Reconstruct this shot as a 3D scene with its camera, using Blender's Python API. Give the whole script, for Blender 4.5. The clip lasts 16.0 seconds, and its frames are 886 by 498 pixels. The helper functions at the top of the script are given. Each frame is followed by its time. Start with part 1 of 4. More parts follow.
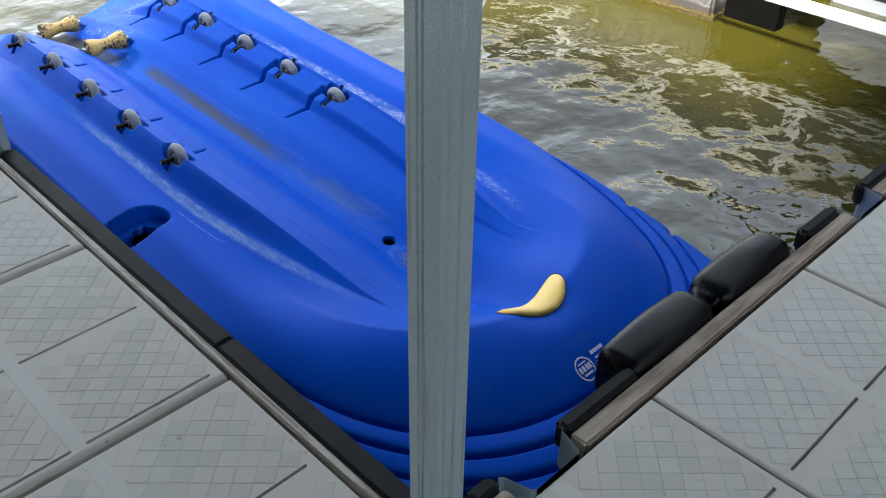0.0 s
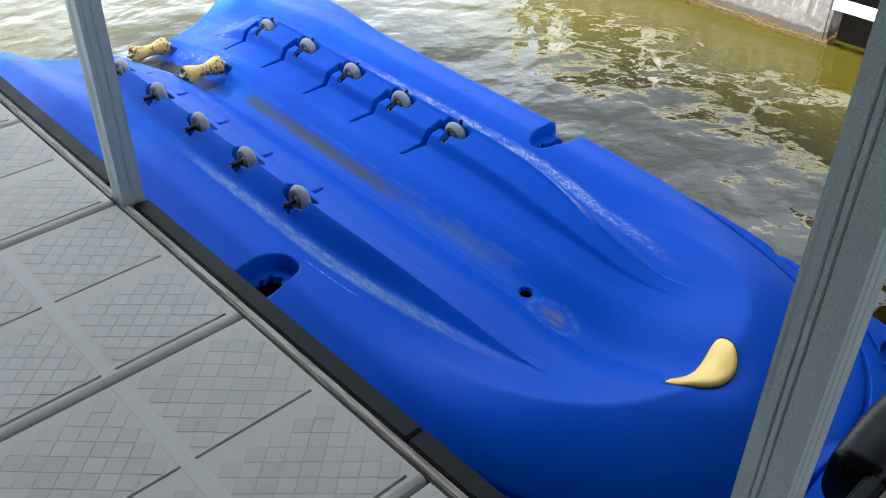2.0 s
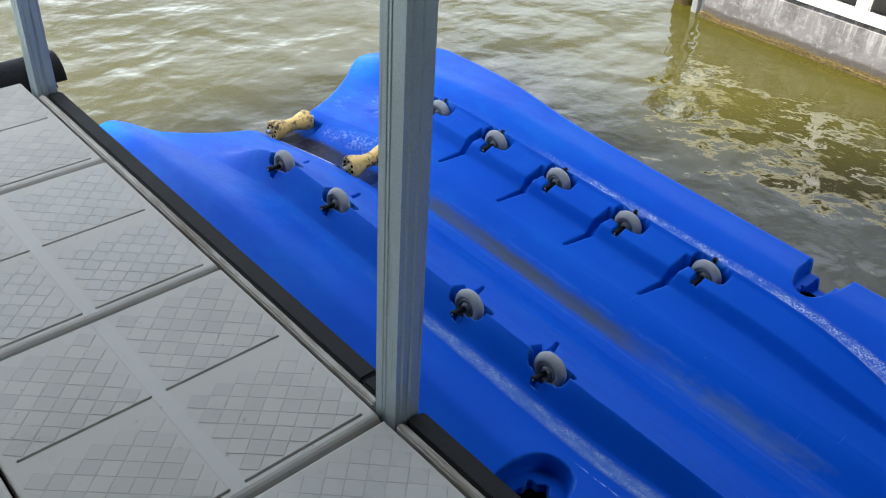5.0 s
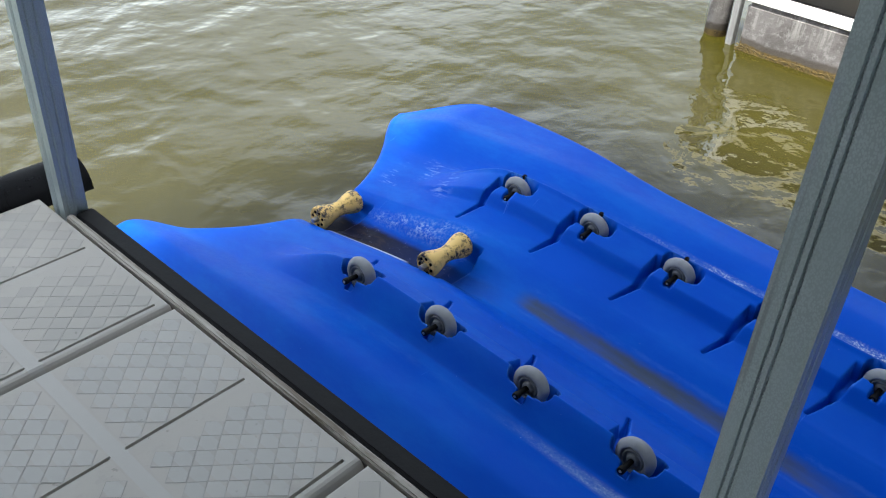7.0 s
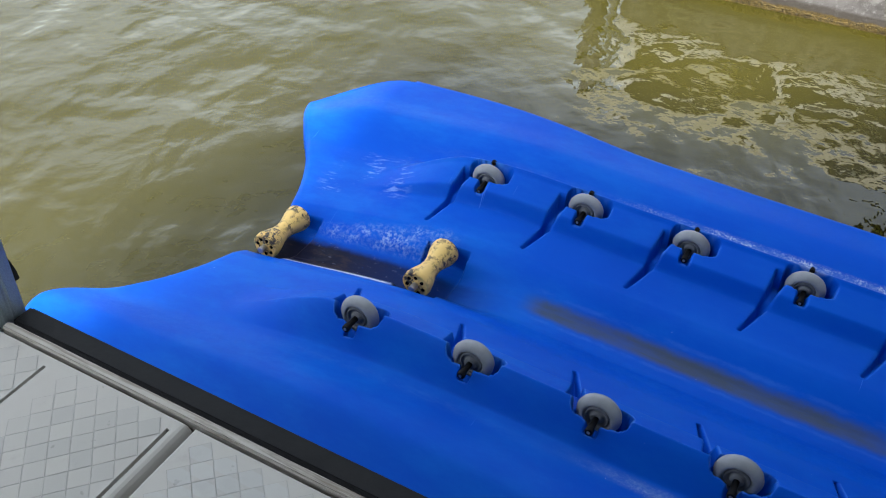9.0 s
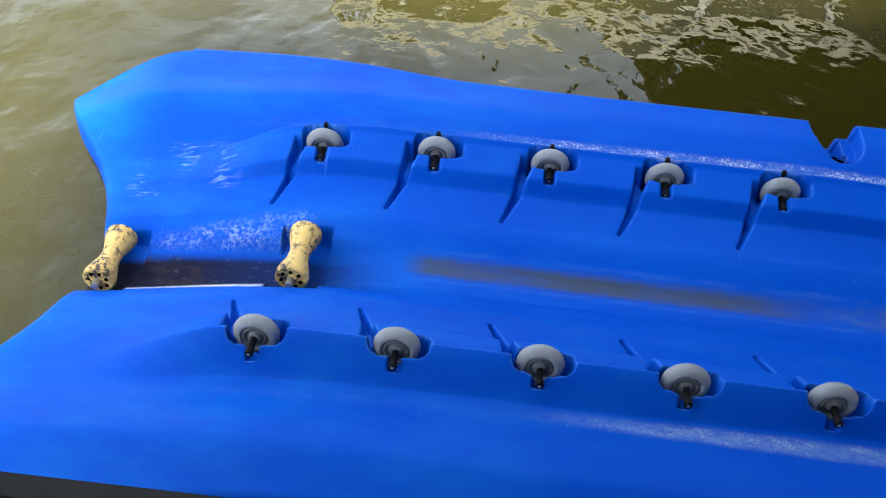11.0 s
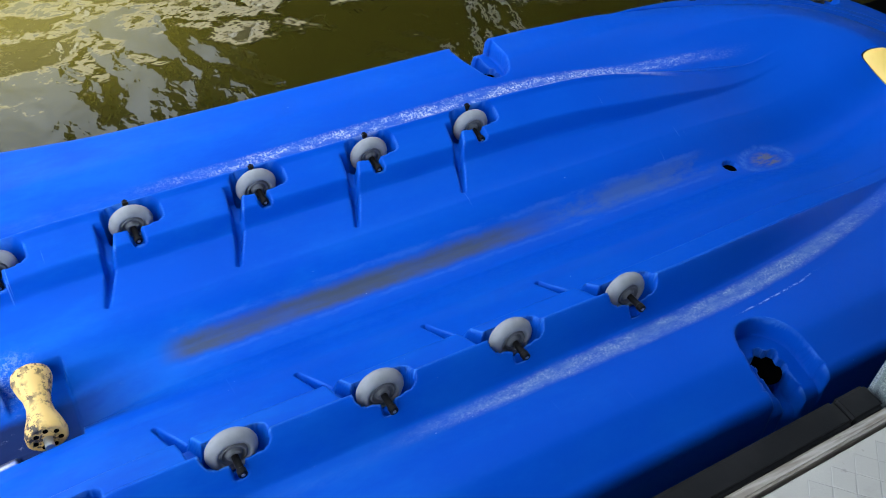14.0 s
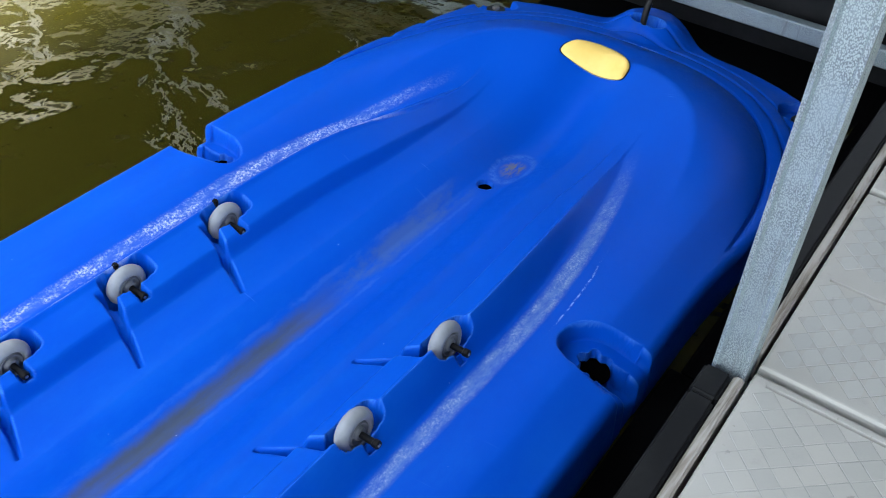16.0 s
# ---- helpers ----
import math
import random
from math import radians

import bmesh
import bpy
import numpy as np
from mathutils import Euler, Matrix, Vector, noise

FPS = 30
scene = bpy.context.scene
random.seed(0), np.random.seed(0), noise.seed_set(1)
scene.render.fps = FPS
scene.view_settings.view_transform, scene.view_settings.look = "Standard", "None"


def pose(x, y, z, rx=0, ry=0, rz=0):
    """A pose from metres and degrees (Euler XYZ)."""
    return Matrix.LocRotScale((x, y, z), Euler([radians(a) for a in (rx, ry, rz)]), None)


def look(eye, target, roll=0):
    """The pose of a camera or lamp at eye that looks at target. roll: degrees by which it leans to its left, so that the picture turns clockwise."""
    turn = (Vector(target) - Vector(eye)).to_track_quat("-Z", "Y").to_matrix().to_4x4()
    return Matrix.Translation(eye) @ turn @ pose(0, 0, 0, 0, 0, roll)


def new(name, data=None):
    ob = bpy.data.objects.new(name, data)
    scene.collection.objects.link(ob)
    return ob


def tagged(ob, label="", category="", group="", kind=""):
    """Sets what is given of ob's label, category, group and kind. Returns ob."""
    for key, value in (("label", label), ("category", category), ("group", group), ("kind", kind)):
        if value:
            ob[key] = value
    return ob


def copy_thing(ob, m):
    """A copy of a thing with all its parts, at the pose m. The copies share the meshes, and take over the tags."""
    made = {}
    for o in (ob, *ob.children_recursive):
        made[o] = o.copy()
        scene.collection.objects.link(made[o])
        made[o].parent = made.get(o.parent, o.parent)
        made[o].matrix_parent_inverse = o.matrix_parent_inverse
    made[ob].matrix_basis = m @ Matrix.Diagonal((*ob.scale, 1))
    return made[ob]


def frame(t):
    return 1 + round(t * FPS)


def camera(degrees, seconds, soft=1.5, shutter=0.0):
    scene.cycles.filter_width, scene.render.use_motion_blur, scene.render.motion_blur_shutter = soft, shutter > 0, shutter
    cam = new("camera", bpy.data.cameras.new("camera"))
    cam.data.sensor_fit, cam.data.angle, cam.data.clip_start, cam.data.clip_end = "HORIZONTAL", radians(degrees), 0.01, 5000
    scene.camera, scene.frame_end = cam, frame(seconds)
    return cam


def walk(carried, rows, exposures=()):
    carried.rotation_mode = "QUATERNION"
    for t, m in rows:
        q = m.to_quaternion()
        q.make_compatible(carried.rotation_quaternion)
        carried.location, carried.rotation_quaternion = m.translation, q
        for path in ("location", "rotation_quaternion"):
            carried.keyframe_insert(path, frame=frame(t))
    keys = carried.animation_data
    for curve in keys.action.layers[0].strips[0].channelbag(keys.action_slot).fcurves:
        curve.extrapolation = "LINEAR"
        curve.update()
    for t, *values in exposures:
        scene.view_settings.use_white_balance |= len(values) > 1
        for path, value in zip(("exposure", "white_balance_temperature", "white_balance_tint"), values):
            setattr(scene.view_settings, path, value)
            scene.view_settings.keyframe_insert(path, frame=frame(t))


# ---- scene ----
cam = camera(52.4, 16.0, 1.1)
PATH = [
    (0, (-0.619, -1.219, 1.766), (0.520, -0.070, 0.592), 0.9),
    (0.5, (-0.641, -1.129, 1.767), (0.489, 0.027, 0.591), 0.7),
    (1, (-0.662, -1.032, 1.772), (0.455, 0.138, 0.596), 0.5),
    (1.5, (-0.686, -0.928, 1.781), (0.418, 0.254, 0.604), 0.2),
    (2, (-0.715, -0.795, 1.787), (0.387, 0.389, 0.611), 0.5),
    (2.5, (-0.736, -0.634, 1.791), (0.362, 0.552, 0.613), 0.9),
    (3, (-0.750, -0.456, 1.791), (0.346, 0.735, 0.616), 1.5),
    (3.5, (-0.762, -0.277, 1.791), (0.333, 0.922, 0.624), 1.9),
    (4, (-0.778, -0.099, 1.792), (0.323, 1.093, 0.623), 2.3),
    (4.5, (-0.786, 0.083, 1.792), (0.327, 1.261, 0.620), 3.0),
    (5, (-0.774, 0.272, 1.790), (0.344, 1.447, 0.620), 3.6),
    (7.5, (-0.743, 1.188, 1.737), (0.523, 2.213, 0.577), 2.9),
    (8, (-0.729, 1.338, 1.722), (0.573, 2.288, 0.538), 2.5),
    (8.5, (-0.714, 1.483, 1.708), (0.630, 2.327, 0.491), 2.2),
    (11, (-0.602, 1.991, 1.714), (0.828, 2.131, 0.323), 1.5),
    (11.5, (-0.569, 2.063, 1.720), (0.846, 2.065, 0.306), 1.3),
    (12, (-0.529, 2.131, 1.724), (0.860, 1.995, 0.291), 1.1),
    (12.5, (-0.484, 2.193, 1.726), (0.869, 1.920, 0.278), 1.0),
    (13, (-0.438, 2.245, 1.722), (0.875, 1.835, 0.269), 1.3),
    (13.5, (-0.391, 2.291, 1.714), (0.871, 1.733, 0.265), 1.8),
    (14, (-0.342, 2.328, 1.701), (0.856, 1.617, 0.266), 2.5),
    (14.5, (-0.288, 2.348, 1.686), (0.835, 1.495, 0.268), 3.0),
    (15, (-0.239, 2.350, 1.678), (0.804, 1.374, 0.278), 2.8),
    (15.5, (-0.196, 2.350, 1.678), (0.756, 1.259, 0.298), 2.0),
    (16, (-0.144, 2.352, 1.681), (0.711, 1.157, 0.324), 1.4),
]
walk(cam, [(t, look(eye, target, roll)) for t, eye, target, roll in PATH],
     [(0, 2.43, 6400, 7), (3, 2.43, 6400, 7), (4.5, 2.13, 6400, 7), (5.5, 1.89, 6400, 7), (7.5, 1.65, 6400, 7), (8.7, 1.69, 6400, 7), (11, 2.24, 6400, 7), (12.5, 2.45, 6400, 7), (14, 2.45, 6400, 7), (16, 2.66, 6400, 7)])

# world and light
world = bpy.data.worlds.new("sky")
scene.world = world
world.use_nodes = True
wn = world.node_tree
sky = wn.nodes.new("ShaderNodeTexSky")
sky.sky_type = "NISHITA"
sky.sun_disc = False
sky.sun_elevation = radians(67.8)
sky.sun_rotation = radians(258)
sky.dust_density = 2.0
sky.air_density = 1.2
grey = wn.nodes.new("ShaderNodeHueSaturation")
grey.inputs["Saturation"].default_value = 0.42
wn.links.new(sky.outputs[0], grey.inputs["Color"])
cloud_co = wn.nodes.new("ShaderNodeTexCoord")
cloud = wn.nodes.new("ShaderNodeTexNoise")
cloud.inputs["Scale"].default_value = 3.2
cloud.inputs["Detail"].default_value = 6.0
cloud.inputs["Roughness"].default_value = 0.55
cloud.inputs["Distortion"].default_value = 0.4
wn.links.new(cloud_co.outputs["Generated"], cloud.inputs["Vector"])
cover = wn.nodes.new("ShaderNodeMapRange")
cover.inputs["From Min"].default_value = 0.36
cover.inputs["From Max"].default_value = 0.64
cover.inputs["To Min"].default_value = 0.74
cover.inputs["To Max"].default_value = 1.56
wn.links.new(cloud.outputs["Fac"], cover.inputs["Value"])
shade = wn.nodes.new("ShaderNodeMix")
shade.data_type = "RGBA"
shade.blend_type = "MULTIPLY"
shade.inputs["Factor"].default_value = 1.0
wn.links.new(grey.outputs[0], shade.inputs["A"])
wn.links.new(cover.outputs[0], shade.inputs["B"])
wn.links.new(shade.outputs["Result"], wn.nodes["Background"].inputs[0])
wn.nodes["Background"].inputs[1].default_value = 0.15
sun = new("sun", bpy.data.lights.new("sun", "SUN"))
sun.data.energy = 5.0
sun.data.angle = radians(12)
sun.data.color = (1.0, 0.95, 0.86)
sun.matrix_world = look((-3.2, -0.66, 8.0), (0.0, 0.0, 0.0))


# ---- materials ----
class Mat:
    """A small builder for node materials."""

    def __init__(self, name, color, rough=0.5, metal=0.0, spec=0.5):
        self.m = bpy.data.materials.new(name)
        self.m.use_nodes = True
        self.t = self.m.node_tree
        self.b = self.t.nodes["Principled BSDF"]
        self.b.inputs["Base Color"].default_value = (*color, 1)
        self.b.inputs["Roughness"].default_value = rough
        self.b.inputs["Metallic"].default_value = metal
        self.b.inputs["Specular IOR Level"].default_value = spec
        self.color = None
        self.co = None
        self.nrm = None

    def coord(self, scale=(1, 1, 1), kind="Object"):
        tc = self.t.nodes.new("ShaderNodeTexCoord")
        mp = self.t.nodes.new("ShaderNodeMapping")
        mp.inputs["Scale"].default_value = scale
        self.t.links.new(tc.outputs[kind], mp.inputs["Vector"])
        return mp.outputs[0]

    def world_coord(self, scale=(1, 1, 1)):
        g = self.t.nodes.new("ShaderNodeNewGeometry")
        mp = self.t.nodes.new("ShaderNodeMapping")
        mp.inputs["Scale"].default_value = scale
        self.t.links.new(g.outputs["Position"], mp.inputs["Vector"])
        return mp.outputs[0]

    def noise(self, co, scale, detail=4.0, rough=0.55, distort=0.0):
        n = self.t.nodes.new("ShaderNodeTexNoise")
        n.inputs["Scale"].default_value = scale
        n.inputs["Detail"].default_value = detail
        n.inputs["Roughness"].default_value = rough
        n.inputs["Distortion"].default_value = distort
        self.t.links.new(co, n.inputs["Vector"])
        return n.outputs["Fac"]

    def ramp(self, fac, a, b, lo=0.0, hi=1.0):
        r = self.t.nodes.new("ShaderNodeMapRange")
        r.interpolation_type = "SMOOTHSTEP"
        for k, v in (("From Min", a), ("From Max", b), ("To Min", lo), ("To Max", hi)):
            r.inputs[k].default_value = v
        self.t.links.new(fac, r.inputs["Value"])
        return r.outputs["Result"]

    def math(self, op, a, b=None):
        n = self.t.nodes.new("ShaderNodeMath")
        n.operation = op
        for k, v in enumerate((a, b)):
            if v is None:
                continue
            if isinstance(v, (int, float)):
                n.inputs[k].default_value = v
            else:
                self.t.links.new(v, n.inputs[k])
        return n.outputs[0]

    def xyz(self, co):
        s = self.t.nodes.new("ShaderNodeSeparateXYZ")
        self.t.links.new(co, s.inputs[0])
        return s.outputs

    def mix(self, fac, color):
        """Lays a colour over what there is, by a mask."""
        n = self.t.nodes.new("ShaderNodeMix")
        n.data_type = "RGBA"
        if isinstance(fac, (int, float)):
            n.inputs["Factor"].default_value = fac
        else:
            self.t.links.new(fac, n.inputs["Factor"])
        if self.color is None:
            n.inputs["A"].default_value = self.b.inputs["Base Color"].default_value
        else:
            self.t.links.new(self.color, n.inputs["A"])
        n.inputs["B"].default_value = (*color, 1)
        self.color = n.outputs["Result"]
        self.t.links.new(self.color, self.b.inputs["Base Color"])
        return self

    def rough(self, fac, lo, hi):
        self.t.links.new(self.ramp(fac, 0.25, 0.75, lo, hi), self.b.inputs["Roughness"])
        return self

    def bump(self, fac, strength=0.3, dist=0.01):
        n = self.t.nodes.new("ShaderNodeBump")
        n.inputs["Strength"].default_value = strength
        n.inputs["Distance"].default_value = dist
        self.t.links.new(fac, n.inputs["Height"])
        if self.nrm is not None:
            self.t.links.new(self.nrm, n.inputs["Normal"])
        self.nrm = n.outputs[0]
        self.t.links.new(self.nrm, self.b.inputs["Normal"])
        return self

    def random(self):
        return self.t.nodes.new("ShaderNodeObjectInfo").outputs["Random"]


def make_hull_material():
    m = Mat("moulded_blue_plastic", (0.0020, 0.060, 0.425), 0.42, 0.0, 0.04)
    co = m.coord()
    x, y = m.xyz(co)[0:2]
    s = m.math("ABSOLUTE", x)
    big = m.noise(co, 2.2, 3)
    fine = m.noise(co, 160, 4, 0.75)
    grain = m.noise(co, 55, 6, 0.8)
    m.mix(m.ramp(big, 0.35, 0.75, 0.0, 0.4), (0.0026, 0.078, 0.50))
    # faint chalking in drifts, stronger on the stern lobes where it paints sky sheen
    m.mix(m.math("MULTIPLY", m.ramp(m.noise(m.coord((1, 0.4, 1)), 6, 5, 0.7), 0.38, 0.72, 0.0, 0.42), m.ramp(y, -1.3, 0.9, 0.10, 1.0)), (0.010, 0.150, 0.56))

    def band(v, centre, half, soft):
        d = m.math("ABSOLUTE", m.math("SUBTRACT", v, centre))
        return m.ramp(d, half, half + soft, 1.0, 0.0)

    def mul(*a):
        out = a[0]
        for k in a[1:]:
            out = m.math("MULTIPLY", out, k)
        return out

    # abraded strips along the outer foot of each ridge, following its curve to the bow
    wob = m.math("ADD", s, m.math("MULTIPLY", m.math("SUBTRACT", big, 0.5), 0.02))
    bend = m.math("MULTIPLY", m.math("POWER", m.math("MAXIMUM", m.math("SUBTRACT", -0.66, y), 0.0), 2.0), 0.165)
    wob = m.math("ADD", wob, bend)
    right = m.ramp(x, -0.1, 0.1)
    along = mul(m.ramp(y, -1.66, -1.0), m.ramp(m.math("SUBTRACT", y, m.math("MULTIPLY", right, 0.22)), -0.36, 0.10, 1.0, 0.0))
    wob = m.math("SUBTRACT", wob, m.math("MULTIPLY", right, 0.040))
    streak = m.noise(m.coord((70, 26, 40)), 1.0, 6, 0.8)
    blot = m.noise(m.coord((26, 9, 10)), 1.0, 4, 0.7)
    spread = m.ramp(y, -0.9, 0.1, 0.010, 0.002)
    dist = m.math("ABSOLUTE", m.math("SUBTRACT", wob, m.math("ADD", 0.440, m.math("MULTIPLY", right, 0.011))))
    strip = mul(m.ramp(m.math("SUBTRACT", dist, spread), 0.0, 0.020, 1.0, 0.0), along)
    m.mix(mul(strip, m.ramp(streak, 0.30, 0.70, 0.12, 0.36), m.math("SUBTRACT", 1.0, m.math("MULTIPLY", right, 0.55))), (0.33, 0.47, 0.49))
    m.mix(mul(strip, m.ramp(fine, 0.44, 0.62), m.ramp(streak, 0.34, 0.60), m.ramp(blot, 0.36, 0.56), m.math("ADD", 0.22, m.math("MULTIPLY", right, 0.50))), (0.74, 0.81, 0.80))
    # one bright rub line at the ridge's shoulder, a thinner one further out
    line = mul(band(wob, 0.3360, 0.0025, 0.005), m.ramp(y, -1.32, -0.95), m.ramp(y, 0.25, 0.62, 1.0, 0.0), right)
    m.mix(mul(line, m.ramp(grain, 0.32, 0.50), m.ramp(blot, 0.30, 0.52, 0.30, 0.85)), (0.74, 0.78, 0.80))
    line2 = mul(band(m.math("ADD", wob, m.math("MULTIPLY", m.math("SUBTRACT", m.noise(co, 9, 3), 0.5), 0.012)), 0.494, 0.0003, 0.0030), m.ramp(y, -1.15, -1.02), m.ramp(y, -0.90, -0.78, 1.0, 0.0), m.math("SUBTRACT", 1.0, right))
    m.mix(mul(line2, m.ramp(grain, 0.46, 0.58), 0.55), (0.40, 0.55, 0.85))
    # chalky seams along the ridge feet towards the stern
    seam = mul(band(wob, 0.452, 0.003, 0.02), m.ramp(y, -0.2, 0.4), m.ramp(y, 0.7, 1.0, 1.0, 0.0))
    m.mix(mul(seam, m.ramp(streak, 0.35, 0.65, 0.0, 0.06)), (0.16, 0.30, 0.52))
    # worn halo round the rear keel roller, and along the channel's lips
    reach = m.math("ADD", m.math("MULTIPLY", m.math("SUBTRACT", y, 0.66), -0.15), 0.135)
    halo = mul(m.ramp(m.math("SUBTRACT", x, reach), -0.012, 0.030, 1.0, 0.0), m.ramp(x, 0.055, 0.085), m.ramp(y, 0.56, 0.68), m.ramp(y, 0.92, 1.10, 1.0, 0.0), m.ramp(m.noise(co, 95, 6, 0.85), 0.46, 0.58))
    m.mix(mul(halo, m.ramp(m.noise(co, 20, 3), 0.36, 0.60, 0.08, 0.42)), (0.46, 0.58, 0.70))
    lip = mul(band(m.math("ADD", x, m.ramp(y, 0.64, 1.0, 0.006, 0.0)), -0.088, 0.006, 0.012), m.ramp(y, 0.64, 0.70), m.ramp(grain, 0.34, 0.52))
    m.mix(mul(lip, m.ramp(y, 0.8, 1.1, 0.8, 0.55)), (0.70, 0.72, 0.75))
    # scratches by the far stern wheel
    scr = m.noise(m.coord((95, 16, 1)), 1.0, 4, 0.7)
    spot = mul(band(y, 0.99, 0.09, 0.10), band(x, 0.33, 0.06, 0.08), m.ramp(m.noise(co, 11, 2), 0.46, 0.60), m.ramp(scr, 0.50, 0.62))
    m.mix(mul(spot, 0.32), (0.36, 0.52, 0.82))
    # thin random scratches over the cradle
    thin = m.noise(m.coord((5, 130, 1)), 1.0, 2, 0.5)
    m.mix(mul(m.ramp(thin, 0.74, 0.78), m.ramp(m.noise(co, 3, 2), 0.52, 0.6), 0.35), (0.10, 0.26, 0.75))
    # silt stain along the keel trough
    edge = m.math("MULTIPLY", m.math("SUBTRACT", m.noise(co, 26, 6, 0.75), 0.5), 0.020)
    sx = m.math("ADD", m.math("SUBTRACT", x, 0.040), edge)
    silt = mul(band(sx, 0.0, 0.011, 0.028), m.ramp(y, 0.27, 0.36, 1.0, 0.0), m.ramp(y, -0.74, -0.52))
    m.mix(mul(silt, m.ramp(m.noise(m.coord((14, 3, 1)), 1.0, 5, 0.7), 0.3, 0.65, 0.55, 0.88)), (0.058, 0.068, 0.057))
    silt2 = mul(band(sx, 0.004, 0.014, 0.034), m.ramp(y, -0.58, -0.78), m.ramp(y, -1.27, -1.21), m.ramp(m.noise(m.coord((9, 4, 1)), 1.0, 6, 0.75), 0.36, 0.62))
    m.mix(mul(silt2, 0.42), (0.085, 0.132, 0.130))
    fringe = mul(band(m.math("ABSOLUTE", sx), 0.041, 0.001, 0.008), m.ramp(y, 0.27, 0.36, 1.0, 0.0), m.ramp(y, -1.24, -1.16), m.ramp(m.noise(m.coord((30, 9, 1)), 1.0, 5, 0.7), 0.36, 0.60))
    m.mix(mul(fringe, 0.12), (0.12, 0.26, 0.60))
    # worn oval ahead of the drain hole
    rx = m.math("DIVIDE", m.math("ADD", x, 0.005), 0.050)
    ry = m.math("DIVIDE", m.math("ADD", y, 1.41), 0.085)
    rr = m.math("SQRT", m.math("ADD", m.math("MULTIPLY", rx, rx), m.math("MULTIPLY", ry, ry)))
    rr = m.math("ADD", rr, m.math("MULTIPLY", m.math("SUBTRACT", m.noise(co, 40, 5, 0.7), 0.5), 0.25))
    m.mix(mul(m.ramp(rr, 0.35, 0.80, 0.75, 0.0), m.ramp(m.noise(m.coord((60, 16, 1)), 1.0, 5, 0.7), 0.38, 0.60)), (0.155, 0.145, 0.098))
    m.mix(mul(band(rr, 0.98, 0.02, 0.26), m.ramp(grain, 0.36, 0.60), 0.16), (0.20, 0.40, 0.70))
    # mud in the open keel channel, with the channel's shadow painted in near black
    mud_shade = mul(m.ramp(m.math("ADD", x, edge), 0.022, 0.066, 1.0, 0.0), m.ramp(x, -0.10, -0.086), m.ramp(y, 0.30, 0.66), m.ramp(m.noise(co, 18, 6, 0.75), 0.14, 0.36))
    m.mix(mul(mud_shade, m.ramp(y, 0.62, 0.95, 0.85, 0.97)), (0.0060, 0.0048, 0.0050))
    m.mix(mul(mud_shade, m.ramp(m.noise(m.coord((26, 11, 20)), 1.0, 5, 0.75), 0.50, 0.64), m.ramp(y, 0.70, 0.98, 0.05, 0.55)), (0.050, 0.031, 0.021))
    m.mix(mul(mud_shade, m.ramp(m.noise(m.coord((70, 34, 20)), 1.0, 5, 0.8), 0.60, 0.67), m.ramp(m.noise(co, 8, 3), 0.46, 0.58), 0.5), (0.22, 0.22, 0.28))
    # dust lying over the bow
    m.mix(mul(m.ramp(y, -1.75, -2.2), m.ramp(m.noise(co, 7, 6, 0.75), 0.52, 0.75), 0.22), (0.10, 0.13, 0.19))
    # worn, paler arrises round the pockets and slots, with their rim highlights painted in
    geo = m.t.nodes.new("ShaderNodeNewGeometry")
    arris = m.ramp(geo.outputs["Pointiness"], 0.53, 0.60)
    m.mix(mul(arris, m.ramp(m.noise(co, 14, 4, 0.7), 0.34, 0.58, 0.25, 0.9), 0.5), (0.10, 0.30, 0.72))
    specks = m.ramp(m.noise(co, 130, 1, 0.4), 0.84, 0.87)
    m.mix(mul(specks, 0.6), (0.5, 0.58, 0.72))
    m.rough(grain, 0.36, 0.50)
    m.bump(m.noise(co, 5, 2), 0.22, 0.010)
    m.bump(m.noise(co, 22, 3), 0.10, 0.003)
    m.bump(fine, 0.06, 0.001)
    return m.m


def simple(name, color, rough, other, metal=0.0, scale=12.0, bump=0.25, dist=0.002, amount=0.6, stretch=(1, 1, 1), kind="Object", spec=0.5):
    m = Mat(name, color, rough, metal, spec)
    co = m.coord(stretch, kind)
    n = m.noise(co, scale, 6, 0.65)
    m.mix(m.ramp(n, 0.35, 0.68, 0.0, amount), other)
    m.rough(n, max(0.05, rough - 0.1), min(1.0, rough + 0.12))
    m.bump(m.noise(co, scale * 7, 4, 0.7), bump, dist)
    return m.m


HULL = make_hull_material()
WHEEL = simple("grey_rubber", (0.225, 0.24, 0.26), 0.55, (0.17, 0.183, 0.20), scale=24, spec=0.3)
HUB = simple("grey_plastic_hub", (0.115, 0.123, 0.135), 0.5, (0.07, 0.075, 0.083), scale=25, spec=0.25)
AXLE = simple("black_axle_plastic", (0.003, 0.003, 0.0035), 0.35, (0.006, 0.006, 0.007), scale=40, spec=0.09)
BLACK = simple("black_plastic", (0.008, 0.008, 0.009), 0.4, (0.016, 0.016, 0.017), scale=20, spec=0.18)
STEEL_PIN = simple("pin_steel", (0.45, 0.44, 0.42), 0.35, (0.25, 0.23, 0.2), metal=0.9, scale=40)
RUBBER = simple("black_rubber", (0.007, 0.0073, 0.008), 0.6, (0.018, 0.018, 0.0185), scale=9, bump=0.4, spec=0.11)
FENDER = simple("black_fender_plastic", (0.0018, 0.0021, 0.0027), 0.30, (0.0040, 0.0044, 0.0052), scale=7, bump=0.3, spec=0.12)
YELLOW = simple("yellow_rubber_pad", (0.86, 0.60, 0.15), 0.5, (0.80, 0.52, 0.11), scale=14, bump=0.2)
VOID = simple("unlit_opening", (0.0012, 0.0012, 0.0012), 0.9, (0.0010, 0.0010, 0.0010), spec=0.0)
